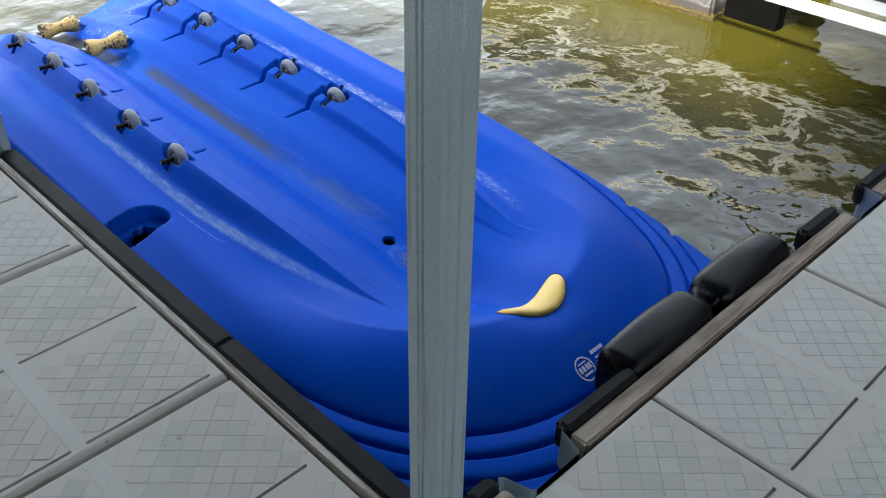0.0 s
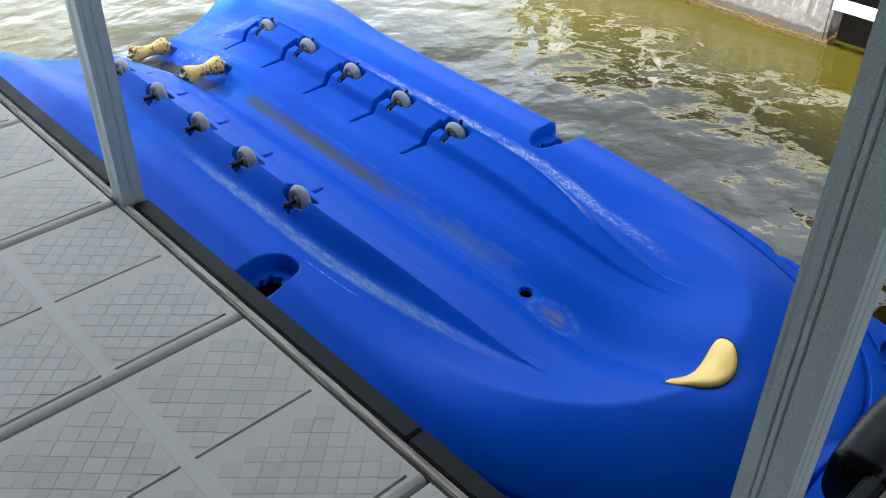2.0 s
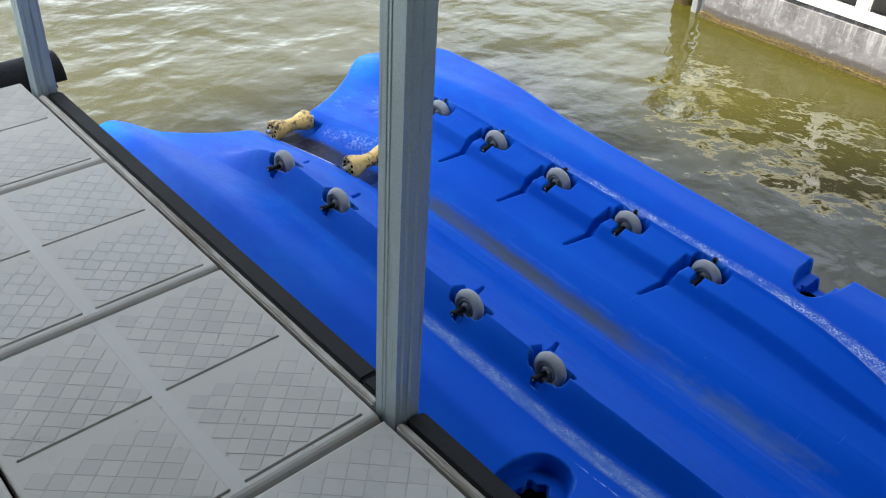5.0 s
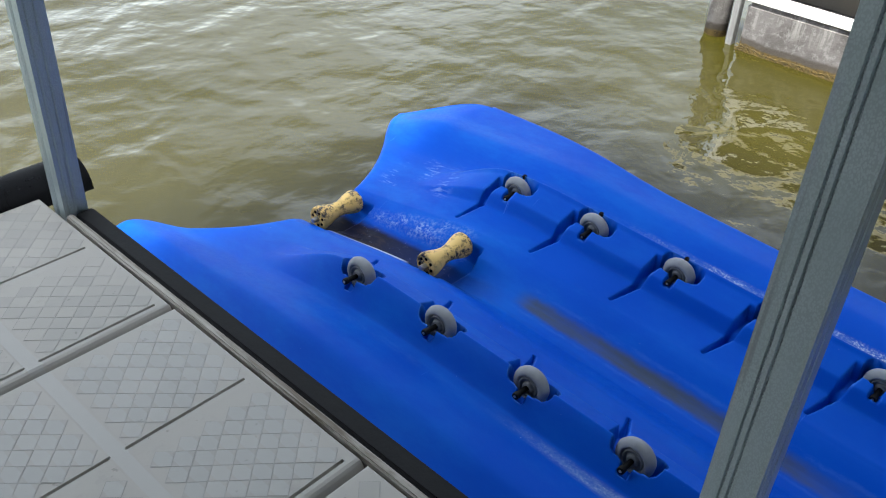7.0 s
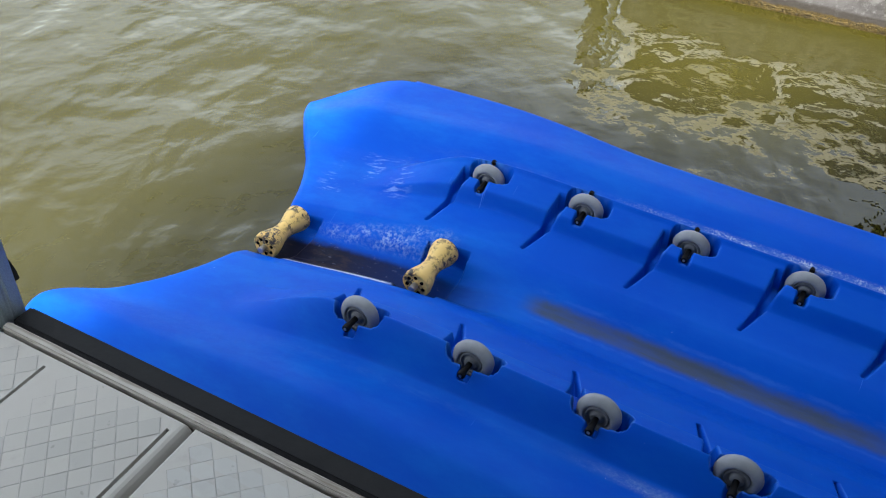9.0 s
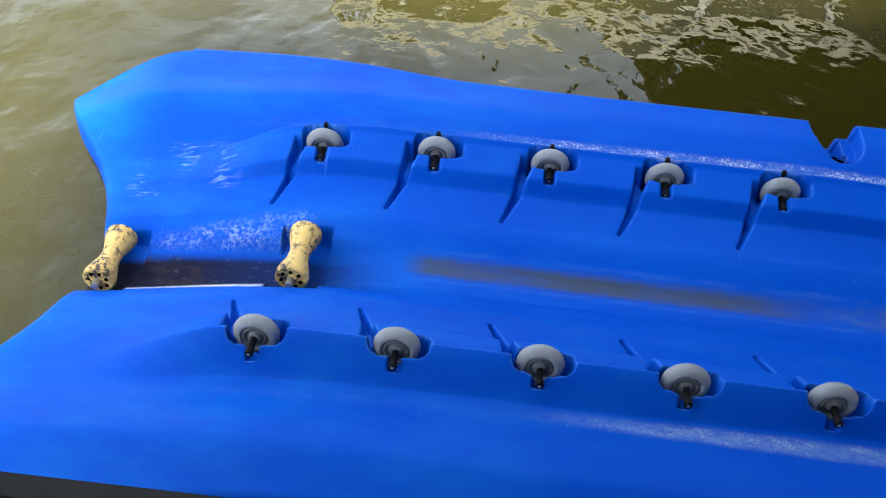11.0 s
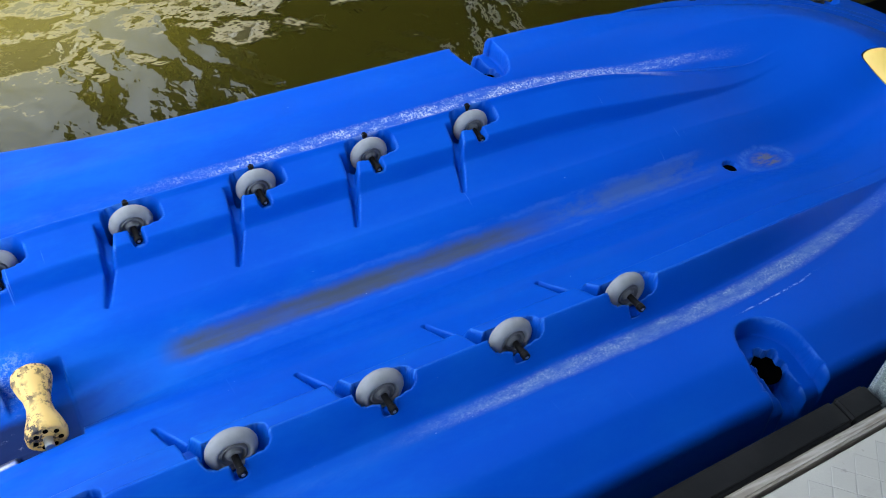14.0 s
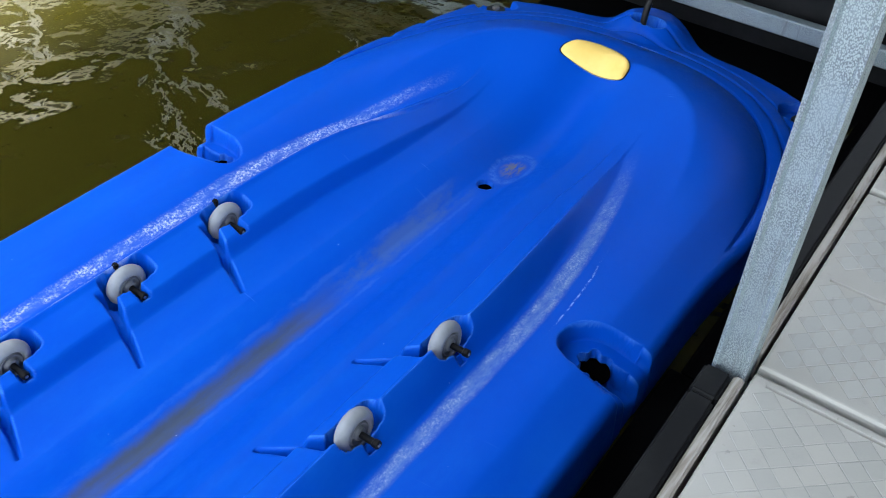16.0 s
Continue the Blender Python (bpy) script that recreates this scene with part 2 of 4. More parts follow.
# near black, for the sheets that stand in for shade in the dock gaps
GAP_SHADE = simple("gap_shade_black", (0.0010, 0.0010, 0.0012), 0.8, (0.0018, 0.0018, 0.0019), spec=0.02)
DARK = simple("dark_edge_rubber", (0.008, 0.008, 0.009), 0.6, (0.012, 0.012, 0.012), spec=0.15)
WHITE = simple("white_paint", (0.84, 0.83, 0.80), 0.45, (0.62, 0.61, 0.57), scale=5, amount=0.4)
CREAM = simple("cream_paint", (0.86, 0.81, 0.64), 0.5, (0.72, 0.66, 0.48), scale=5, amount=0.5)
DECAL = simple("white_print", (0.70, 0.72, 0.78), 0.5, (0.45, 0.5, 0.7), scale=60, amount=0.5)
SHADE = simple("dark_shade_sheet", (0.05, 0.046, 0.04), 0.8, (0.09, 0.08, 0.065), scale=4)
# near black, for shaded recesses and interiors across the basin
SHADE_BLACK = simple("shade_black", (0.003, 0.0028, 0.0024), 0.9, (0.006, 0.0055, 0.005), scale=6, spec=0.03)
ROOF = simple("roof_sheet", (0.33, 0.33, 0.32), 0.6, (0.24, 0.24, 0.23), scale=3)
WEED = simple("golden_weed", (0.10, 0.066, 0.010), 0.7, (0.022, 0.015, 0.004), scale=60, amount=0.9, bump=0.6, dist=0.004)
GREYWOOD = simple("bleached_timber", (0.19, 0.195, 0.20), 0.8, (0.10, 0.10, 0.10), scale=14, stretch=(4, 4, 0.6))
PALE = simple("pale_float_plastic", (0.36, 0.38, 0.42), 0.6, (0.28, 0.30, 0.34), scale=6)


def make_roller_material():
    m = Mat("dirty_yellow_roller", (0.64, 0.43, 0.125), 0.5)
    co = m.coord()
    m.mix(m.ramp(m.noise(co, 8, 3), 0.4, 0.7, 0, 0.6), (0.52, 0.31, 0.07))
    n = m.noise(co, 75, 5, 0.7)
    m.mix(m.math("MULTIPLY", m.ramp(n, 0.475, 0.54), m.ramp(m.noise(co, 14, 3), 0.38, 0.54)), (0.03, 0.022, 0.014))
    m.bump(n, 0.25, 0.002)
    return m.m


def make_galvanised():
    m = Mat("galvanised_steel", (0.42, 0.495, 0.515), 0.40, 0.65)
    co = m.coord()
    v = m.t.nodes.new("ShaderNodeTexVoronoi")
    v.inputs["Scale"].default_value = 520
    m.t.links.new(m.coord((1, 1, 0.6)), v.inputs["Vector"])
    patch = m.noise(co, 9, 4, 0.6)
    pit = m.math("MULTIPLY", m.ramp(v.outputs["Distance"], 0.40, 0.60), m.ramp(patch, 0.30, 0.62, 0.45, 1.0))
    north = m.xyz(m.t.nodes.new("ShaderNodeNewGeometry").outputs["Normal"])[1]
    pit = m.math("MULTIPLY", pit, m.ramp(north, 0.0, 0.8, 0.30, 1.0))
    m.mix(m.ramp(patch, 0.4, 0.7, 0, 0.5), (0.47, 0.54, 0.56))
    m.mix(m.math("MULTIPLY", pit, 0.75), (0.12, 0.14, 0.17))
    m.mix(m.math("MULTIPLY", m.ramp(m.noise(m.coord((60, 60, 2)), 1.0, 3), 0.62, 0.72), 0.5), (0.20, 0.21, 0.21))
    m.rough(patch, 0.36, 0.55)
    m.bump(pit, 0.25, 0.0005)
    m.bump(m.noise(co, 60, 4, 0.7), 0.15, 0.001)
    return m.m


def make_panel_material(name="grey_composite_decking", block=False):
    m = Mat(name, (0.358, 0.343, 0.308), 0.75, 0.0, 0.3)
    co = m.coord()
    w = m.world_coord()
    ax = m.math("ABSOLUTE", m.xyz(co)[0])
    m.mix(m.ramp(m.random(), 0.0, 1.0, 0.0, 0.12), (0.325, 0.322, 0.302))
    m.mix(m.ramp(m.noise(w, 3.0, 5, 0.6), 0.4, 0.72, 0, 0.5), (0.40, 0.395, 0.36))
    if block:
        # each shallow block has its own tone
        isle = m.t.nodes.new("ShaderNodeNewGeometry").outputs["Random Per Island"]
        tone = m.math("FRACT", m.math("ADD", m.math("MULTIPLY", isle, 7.0), m.math("MULTIPLY", m.random(), 9.0)))
        m.mix(m.ramp(tone, 0.0, 1.0, 0.0, 0.42), (0.27, 0.274, 0.254))
    m.mix(m.math("MULTIPLY", m.ramp(m.noise(w, 45, 3, 0.6), 0.68, 0.75), 0.4), (0.12, 0.115, 0.105))
    m.mix(m.math("MULTIPLY", m.ramp(m.noise(w, 9, 6, 0.75), 0.55, 0.72), 0.3), (0.23, 0.228, 0.215))
    m.mix(m.ramp(ax, 0.016, 0.013, 0.0, 0.35), (0.38, 0.39, 0.38))
    m.rough(m.noise(w, 12, 4), 0.66, 0.85)
    m.bump(m.noise(w, 260, 3, 0.7), 0.30, 0.001)
    m.bump(m.noise(w, 30, 4, 0.6), 0.18, 0.002)
    return m.m


def make_joint_dirt():
    """Dirt held in the joints between the blocks, washed out in patches."""
    m = Mat("joint_dirt", (0.250, 0.245, 0.224), 0.85, 0.0, 0.2)
    w = m.world_coord()
    m.mix(m.ramp(m.noise(w, 4.5, 4, 0.6), 0.60, 0.40, 0.0, 0.9), (0.33, 0.328, 0.305))
    m.mix(m.ramp(m.noise(w, 60, 4, 0.7), 0.42, 0.62, 0.0, 0.5), (0.28, 0.28, 0.268))
    return m.m


def make_wood():
    m = Mat("weathered_grey_wood", (0.33, 0.31, 0.275), 0.8)
    g = m.noise(m.world_coord((40, 3, 60)), 1.0, 6, 0.7, 0.6)
    m.mix(m.ramp(g, 0.42, 0.60), (0.13, 0.105, 0.078))
    m.mix(m.ramp(m.noise(m.world_coord(), 5, 5), 0.45, 0.7, 0, 0.6), (0.38, 0.35, 0.31))
    m.bump(g, 0.6, 0.004)
    return m.m


def make_wood_x():
    m = Mat("weathered_brown_wood", (0.25, 0.20, 0.15), 0.8)
    g = m.noise(m.world_coord((3, 40, 60)), 1.0, 6, 0.7, 0.6)
    m.mix(m.ramp(g, 0.38, 0.62), (0.09, 0.065, 0.045))
    m.mix(m.ramp(m.noise(m.world_coord(), 5, 5), 0.45, 0.7, 0, 0.5), (0.33, 0.28, 0.22))
    m.bump(g, 0.6, 0.004)
    return m.m


def make_concrete():
    m = Mat("stained_concrete", (0.122, 0.114, 0.114), 0.85)
    w = m.world_coord()
    z = m.xyz(w)[2]
    n = m.noise(w, 7, 7, 0.7)
    m.mix(m.ramp(n, 0.42, 0.66), (0.072, 0.066, 0.064))
    # lime blotches, runs down from the top and dark pits
    m.mix(m.math("MULTIPLY", m.ramp(m.noise(w, 24, 6, 0.75), 0.50, 0.64), 0.55), (0.235, 0.228, 0.23))
    run = m.ramp(m.noise(m.world_coord((26, 26, 2.2)), 1.0, 5, 0.65), 0.48, 0.62)
    m.mix(m.math("MULTIPLY", m.math("MULTIPLY", run, m.ramp(z, 0.09, 0.20)), 0.6), (0.30, 0.29, 0.285))
    m.mix(m.math("MULTIPLY", m.ramp(m.noise(w, 60, 5, 0.75), 0.58, 0.66), 0.55), (0.052, 0.046, 0.042))
    # wet foot above the weed, and the weed itself
    hgt = m.math("ADD", z, m.math("MULTIPLY", m.math("SUBTRACT", n, 0.5), 0.06))
    m.mix(m.ramp(hgt, 0.078, 0.060, 0.0, 0.85), (0.036, 0.029, 0.022))
    weed = m.noise(w, 95, 6, 0.8)
    m.mix(m.ramp(hgt, 0.042, 0.030), (0.085, 0.055, 0.009))
    m.mix(m.math("MULTIPLY", m.ramp(hgt, 0.042, 0.030), m.ramp(weed, 0.50, 0.60)), (0.016, 0.011, 0.003))
    m.bump(m.noise(w, 40, 6, 0.7), 0.6, 0.008)
    return m.m


def make_water():
    m = Mat("olive_harbour_water", (0.0223, 0.0202, 0.0025), 0.008)
    m.b.inputs["IOR"].default_value = 1.43
    w = m.world_coord()
    m.mix(m.ramp(m.noise(w, 0.35, 3), 0.35, 0.7), (0.028, 0.0248, 0.0038))
    # long low swell, lazy ripples with their crests along the basin, and fine chop
    swell = m.noise(m.world_coord((1.1, 1.4, 1)), 0.85, 2, 0.4, 0.5)
    mid = m.noise(m.world_coord((1.3, 1.5, 1)), 2.8, 2, 0.4, 0.25)
    small = m.noise(m.world_coord((1.3, 1.4, 1)), 8.5, 3, 0.45, 0.3)
    m.bump(swell, 1.0, 0.062)
    m.bump(mid, 1.0, 0.023)
    m.bump(small, 1.0, 0.0036)
    m.bump(m.noise(m.world_coord((1.3, 1.5, 1)), 19.0, 2, 0.4, 0.2), 1.0, 0.0010)
    return m.m


ROLLER = make_roller_material()
GALV = make_galvanised()
PANEL = make_panel_material()
BLOCK = make_panel_material("grey_composite_block", True)
JOINT = make_joint_dirt()
WOOD = make_wood()
WOODX = make_wood_x()
CONCRETE = make_concrete()
WATER = make_water()


# ---- mesh helpers ----
def mesh_object(name, bm, material, parent=None, smooth=False, at=None):
    me = bpy.data.meshes.new(name)
    bmesh.ops.recalc_face_normals(bm, faces=bm.faces)
    bm.to_mesh(me)
    bm.free()
    for mat in material if isinstance(material, (list, tuple)) else (material,):
        me.materials.append(mat)
    if smooth:
        me.shade_smooth()
    ob = new(name, me)
    if at is not None:
        ob.matrix_basis = at
    ob.parent = parent
    return ob


def part(name, bm, material, parent, label="", smooth=False, at=None):
    ob = mesh_object(name, bm, material, parent, smooth, at)
    if label:
        tagged(ob, label)
    return ob


def empty(name, m=None):
    ob = new(name)
    ob.empty_display_size = 0.1
    if m is not None:
        ob.matrix_basis = m
    return ob


def box(bm, x0, x1, y0, y1, z0, z1, bevel=0.0, seg=1):
    r = bmesh.ops.create_cube(bm, size=1, matrix=Matrix.LocRotScale(((x0 + x1) / 2, (y0 + y1) / 2, (z0 + z1) / 2), None, (x1 - x0, y1 - y0, z1 - z0)))
    if bevel:
        edges = list({e for v in r["verts"] for e in v.link_edges})
        bmesh.ops.bevel(bm, geom=edges, offset=bevel, segments=seg, affect="EDGES", clamp_overlap=True)
    return bm


def extrude_profile(bm, pts, z0, z1):
    """A prism over a closed outline in x, y."""
    lo = [bm.verts.new((x, y, z0)) for x, y in pts]
    hi = [bm.verts.new((x, y, z1)) for x, y in pts]
    n = len(pts)
    for i in range(n):
        bm.faces.new((lo[i], lo[(i + 1) % n], hi[(i + 1) % n], hi[i]))
    bm.faces.new(hi)
    bm.faces.new(lo[::-1])
    return bm


def lathe(bm, profile, seg=28, axis="X"):
    """A body of revolution; profile rows are (along, radius)."""
    rings = []
    for a, r in profile:
        ring = []
        for k in range(seg):
            c, s = math.cos(2 * math.pi * k / seg), math.sin(2 * math.pi * k / seg)
            p = {"X": (a, r * c, r * s), "Y": (r * c, a, r * s), "Z": (r * c, r * s, a)}[axis]
            ring.append(bm.verts.new(p))
        rings.append(ring)
    for a, b in zip(rings, rings[1:]):
        for k in range(seg):
            bm.faces.new((a[k], a[(k + 1) % seg], b[(k + 1) % seg], b[k]))
    bm.faces.new(rings[0][::-1])
    bm.faces.new(rings[-1])
    return bm


def smoothstep(a, b, v):
    t = np.clip((v - a) / (b - a), 0, 1)
    return t * t * (3 - 2 * t)


# ---- water ----
def build_water():
    bm = bmesh.new()
    bmesh.ops.create_grid(bm, x_segments=2, y_segments=2, size=900)
    ob = mesh_object("water", bm, WATER)
    tagged(ob, "murky olive green harbour water with small ripples", "water", kind="structure")


build_water()

# ---- the floating lift ----
LIFT = pose(0.945, 1.905, 0.010, 1.8, 0, -0.15)
WHEELS = [-0.6044 + 0.3022 * k for k in range(5)]
WHEEL_Z = (0.226, 0.231, 0.234, 0.233, 0.218)
CREST = 0.316
RIDGE = 0.342


def half_width(y, x):
    w = 0.696 + 0.036 * smoothstep(0.2, 1.1, y) + 0.028 * smoothstep(-1.1, -1.6, y) - 0.045 * smoothstep(-1.85, -2.3, y)
    return np.where(x < 0, w - 0.020, w + 0.010 - 0.034 * smoothstep(-0.95, -1.5, y) + 0.012 * smoothstep(-0.2, 0.8, y) + 0.085 * smoothstep(0.2, 1.25, y))


def crest_at(y):
    return CREST - 0.075 * smoothstep(-0.7, -1.65, y)


def hull_height(x, y):
    """Height of the moulded top over the lift's own base plane, in metres."""
    s = np.abs(x)
    # cradle: a shallow keel trough between two flat slopes
    inner = 0.080 + 0.034 * smoothstep(0.02, 0.15, s) + 0.022 * np.clip((s - 0.045) / 0.105, 0, 1) + 0.10 * np.maximum(s - 0.14, 0)
    deck = 0.158 + 0.038 * smoothstep(0.44, 0.60, s) - np.where(x < 0, 0.020, 0.008) * smoothstep(0.585, 0.70, s)
    c = crest_at(y)
    z = inner + (deck - inner) * smoothstep(c + 0.04, c + 0.13, s)
    # the dock side's deck stands higher along the ridge
    z = z + np.where(x < 0, 0.022, 0.0) * smoothstep(c + 0.02, c + 0.10, s) * (1 - smoothstep(0.45, 0.63, s)) * smoothstep(-1.75, -1.1, y) * (1 - smoothstep(0.1, 0.7, y))
    # bow: a horseshoe rim with the cradle running up to it
    a, b, n = 0.80, 1.10, 2.6
    fy = np.maximum(-1.25 - y, 0) / b
    q = ((s / a) ** n + fy**n) ** (1 / n)
    w = smoothstep(-1.20, -1.85, y)
    bowl = 0.0
    for dq in (-0.010, -0.005, 0.0, 0.005, 0.010):
        fall = np.clip((q + dq - 0.615) / 0.245, 0, 1)
        rise = np.clip((q + dq - 0.16) / 0.455, 0, 1)
        bowl = bowl + 0.2 * (0.095 + 0.160 * (0.40 * smoothstep(0, 1, rise) + 0.60 * rise**2) - 0.105 * (0.42 * fall + 0.58 * fall**2))
    bowl = bowl - 0.045 * smoothstep(0.86, 1.08, q)
    trough = 0.062 * np.exp(-((x / 0.105) ** 2)) * (1 - smoothstep(0.54, 0.74, q))
    z = z * (1 - w) + (bowl - trough) * w
    # ridges that carry the wheels: steep outer face, rounded crest
    amp = 0.098 * np.where(x < 0, smoothstep(-1.72, -0.76, y), smoothstep(-1.72, -0.90, y)) * (1 - smoothstep(0.66, 1.02, y))
    wid = np.maximum(np.clip((y + 1.56) / 0.30, 0, 1) ** 0.6, 0.10) * np.where(x < 0, 0.74 + 0.20 * smoothstep(-0.7, 0.0, y), 1.0)
    e = s - c - np.where(x > 0, 0.051, 0.036)
    e = e / np.where(e > 0, wid, (0.45 + 0.55 * smoothstep(-1.70, -1.0, y)) * np.where(x > 0, 1.17, 1.0))
    face = 1 - 0.06 * smoothstep(0.0, 0.012, -e) - 0.32 * np.clip(-e / 0.078, 0, 1) - 0.45 * smoothstep(0.074, 0.094, -e) - 0.17 * smoothstep(0.09, 0.18, -e)
    prof = np.where(e > 0, 1 - (0.5 * smoothstep(-0.006, 0.074, e) + 0.5 * np.clip((e + 0.002) / 0.072, 0, 1)) * (1 - 0.03 * smoothstep(0.03, 0.0, e)) + 0.5 * (smoothstep(-0.006, 0.074, 0.0) + 0.002 / 0.072), face)
    prof = np.maximum(prof, 0)
    z = z + amp * prof
    groove = np.zeros_like(z)
    for g in (0.865, 0.925, 0.985):
        groove += np.exp(-(((q - g) / 0.0044) ** 2)) + 0.18 * (smoothstep(g - 0.02, g, q) - smoothstep(g, g + 0.04, q))
    z = z - 0.017 * groove * smoothstep(-1.20, -1.60, y)
    # collar round the bow handle
    r = np.sqrt(((x - 0.04) / 0.18) ** 2 + ((y + 2.38) / 0.15) ** 2)
    z = z + 0.074 * (1 - smoothstep(0.35, 1.05, r))
    r2 = np.sqrt(((x - 0.034) / 0.064) ** 2 + ((y + 2.326) / 0.034) ** 2)
    z = z - 0.26 * (1 - smoothstep(0.85, 1.05, r2))
    # stern runs down towards the water
    outer = smoothstep(0.36, 0.62, s)
    z = z - (0.135 - 0.055 * outer) * smoothstep(0.45, 1.35, y) - np.where(x > 0, 0.110, 0.050) * outer * smoothstep(1.15, 1.54, y)
    # wheel pockets, each with a drain wedge towards the keel
    pocket_s, pocket_w = np.where(x > 0, 0.337, RIDGE), np.where(x > 0, 0.0275, 0.033)
    for yw in WHEELS:
        pocket = 1 - smoothstep(0.94, 1.04, ((np.abs(s - pocket_s) / pocket_w) ** 4 + (np.abs(y - yw + 0.005) / 0.064) ** 4) ** 0.25)
        axle = (1 - smoothstep(0.0, 0.006, np.abs(s - RIDGE) - np.where(x > 0, 0.062, 0.048))) * np.where(x > 0, s < RIDGE, s > RIDGE) * (1 - smoothstep(0.011, 0.015, np.abs(y - yw)))
        t = np.clip((RIDGE - s) / 0.17, 0, 1)
        mid = yw + 0.060 + 0.052 * t**1.4
        wedge = (1 - smoothstep(0.000, 0.007, np.abs(y - mid) - 0.015 * (1 - t) ** 1.3)) * smoothstep(0.0, 0.01, RIDGE - s) * (s > RIDGE - 0.168)
        z = z - np.maximum(np.maximum(0.085 * pocket, 0.024 * axle), 0.055 * wedge * (1 - 0.80 * t))
    # open channel for the keel, with pockets for two rollers
    chan = (1 - smoothstep(0.045, 0.085, s)) * smoothstep(0.34, 0.62, y)
    floor_z = 0.045 - 0.055 * smoothstep(0.55, 1.15, y)
    z = np.minimum(z, z * (1 - chan) + floor_z * chan)
    for yr in (0.60, 1.095):
        pocket = (1 - smoothstep(0.102, 0.109, s)) * (1 - smoothstep(0.060, 0.067, np.abs(y - yr)))
        low = 0.045 - 0.075 * smoothstep(0.6, 1.1, y)
        z = np.minimum(z, z * (1 - pocket) + low * pocket)
    # side wells for the coupling pins, open to the hull's edge
    cy = -0.818
    mid_s, len_s = np.where(x > 0, 0.690, 0.665), np.where(x > 0, 0.153, 0.150)
    len_y = np.where(x > 0, 0.068, 0.079)
    well = 1 - smoothstep(0.94, 1.03, ((np.abs(s - mid_s) / len_s) ** 2.4 + (np.abs(y - cy) / len_y) ** 2.4) ** (1 / 2.4))
    z = z - 0.052 * well
    half = np.where(x > 0, 0.022, 0.027)
    cut = smoothstep(0.625, 0.640, s) * (1 - smoothstep(half, half + 0.007, np.abs(y - cy)))
    z = z - np.where(x > 0, 0.040, 0.055) * cut
    ang = np.arctan2(y - cy, s - 0.605)
    star = np.sqrt((s - 0.605) ** 2 + (y - cy) ** 2) - 0.034 * (1 + 0.17 * np.cos(6 * ang))
    z = z - 0.34 * (1 - smoothstep(-0.004, 0.003, star))
    # bow corner wells
    corner = 1 - smoothstep(0.9, 1.02, np.sqrt(((s - 0.60) / 0.085) ** 2 + ((y + 2.21) / 0.070) ** 2))
    z = z - 0.030 * corner
    # drain hole
    hole = np.sqrt((x - 0.01) ** 2 + (y + 1.285) ** 2)
    z = z - 0.28 * (1 - smoothstep(0.019, 0.023, hole))
    return z


def build_hull(parent):
    nu, nv, pad = 460, 960, 9
    u = np.linspace(-1, 1, nu)
    v = np.linspace(0, 1, nv)
    ang = np.linspace(0, math.pi / 2, pad - 1)[1:]
    out = np.concatenate([0.030 * np.sin(ang), [0.034, 0.040]])
    drop = np.concatenate([0.030 * (1 - np.cos(ang)), [0.12, 0.42]])
    U = np.concatenate([[-1] * pad, u, [1] * pad])
    V = np.concatenate([[0] * pad, v, [1] * pad])
    padu = np.concatenate([-out[::-1], np.zeros(nu), out])
    padv = np.concatenate([-out[::-1], np.zeros(nv), out])
    dru = np.concatenate([drop[::-1], np.zeros(nu), drop])
    drv = np.concatenate([drop[::-1], np.zeros(nv), drop])
    uu, vv = np.meshgrid(U, V)
    au = np.abs(uu)
    bow = -2.35 + 0.13 * np.clip((au - 0.45) / 0.55, 0, 1) ** 2.0 - 0.09 * np.exp(-(((uu - 0.05) / 0.30) ** 4))
    x0 = uu * np.where(uu > 0, 0.83, 0.72)
    stern = 1.13 + np.where(uu > 0, 0.92, 0.88) * np.minimum(np.abs(x0), 0.66) ** 2
    k = np.clip((au - np.where(uu > 0, 0.56, 0.70)) / np.where(uu > 0, 0.44, 0.30), 0, 1)
    stern = stern - np.where(uu > 0, 0.48, 0.36) * (1 - np.sqrt(1 - k**2 * 0.98))
    y = bow + (stern - bow) * vv
    x = uu * half_width(y, uu)
    z = hull_height(x, y)
    z = z - np.maximum(dru[None, :], drv[:, None])
    x = x + padu[None, :]
    y = y + padv[:, None]
    h, wd = x.shape
    verts = np.stack([x, y, z], -1).reshape(-1, 3)
    i = np.arange((h - 1) * (wd - 1))
    r, c = np.divmod(i, wd - 1)
    a = r * wd + c
    faces = np.stack([a, a + 1, a + wd + 1, a + wd], -1)
    me = bpy.data.meshes.new("hull")
    me.vertices.add(len(verts))
    me.vertices.foreach_set("co", verts.ravel())
    me.loops.add(faces.size)
    me.loops.foreach_set("vertex_index", faces.ravel().astype(np.int32))
    me.polygons.add(len(faces))
    me.polygons.foreach_set("loop_start", np.arange(0, faces.size, 4, dtype=np.int32))
    me.update(calc_edges=True)
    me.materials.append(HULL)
    me.shade_smooth()
    ob = new("hull", me)
    ob.parent = parent
    tagged(ob, "blue rotomoulded plastic hull, scuffed white along its ridges")
    return ob


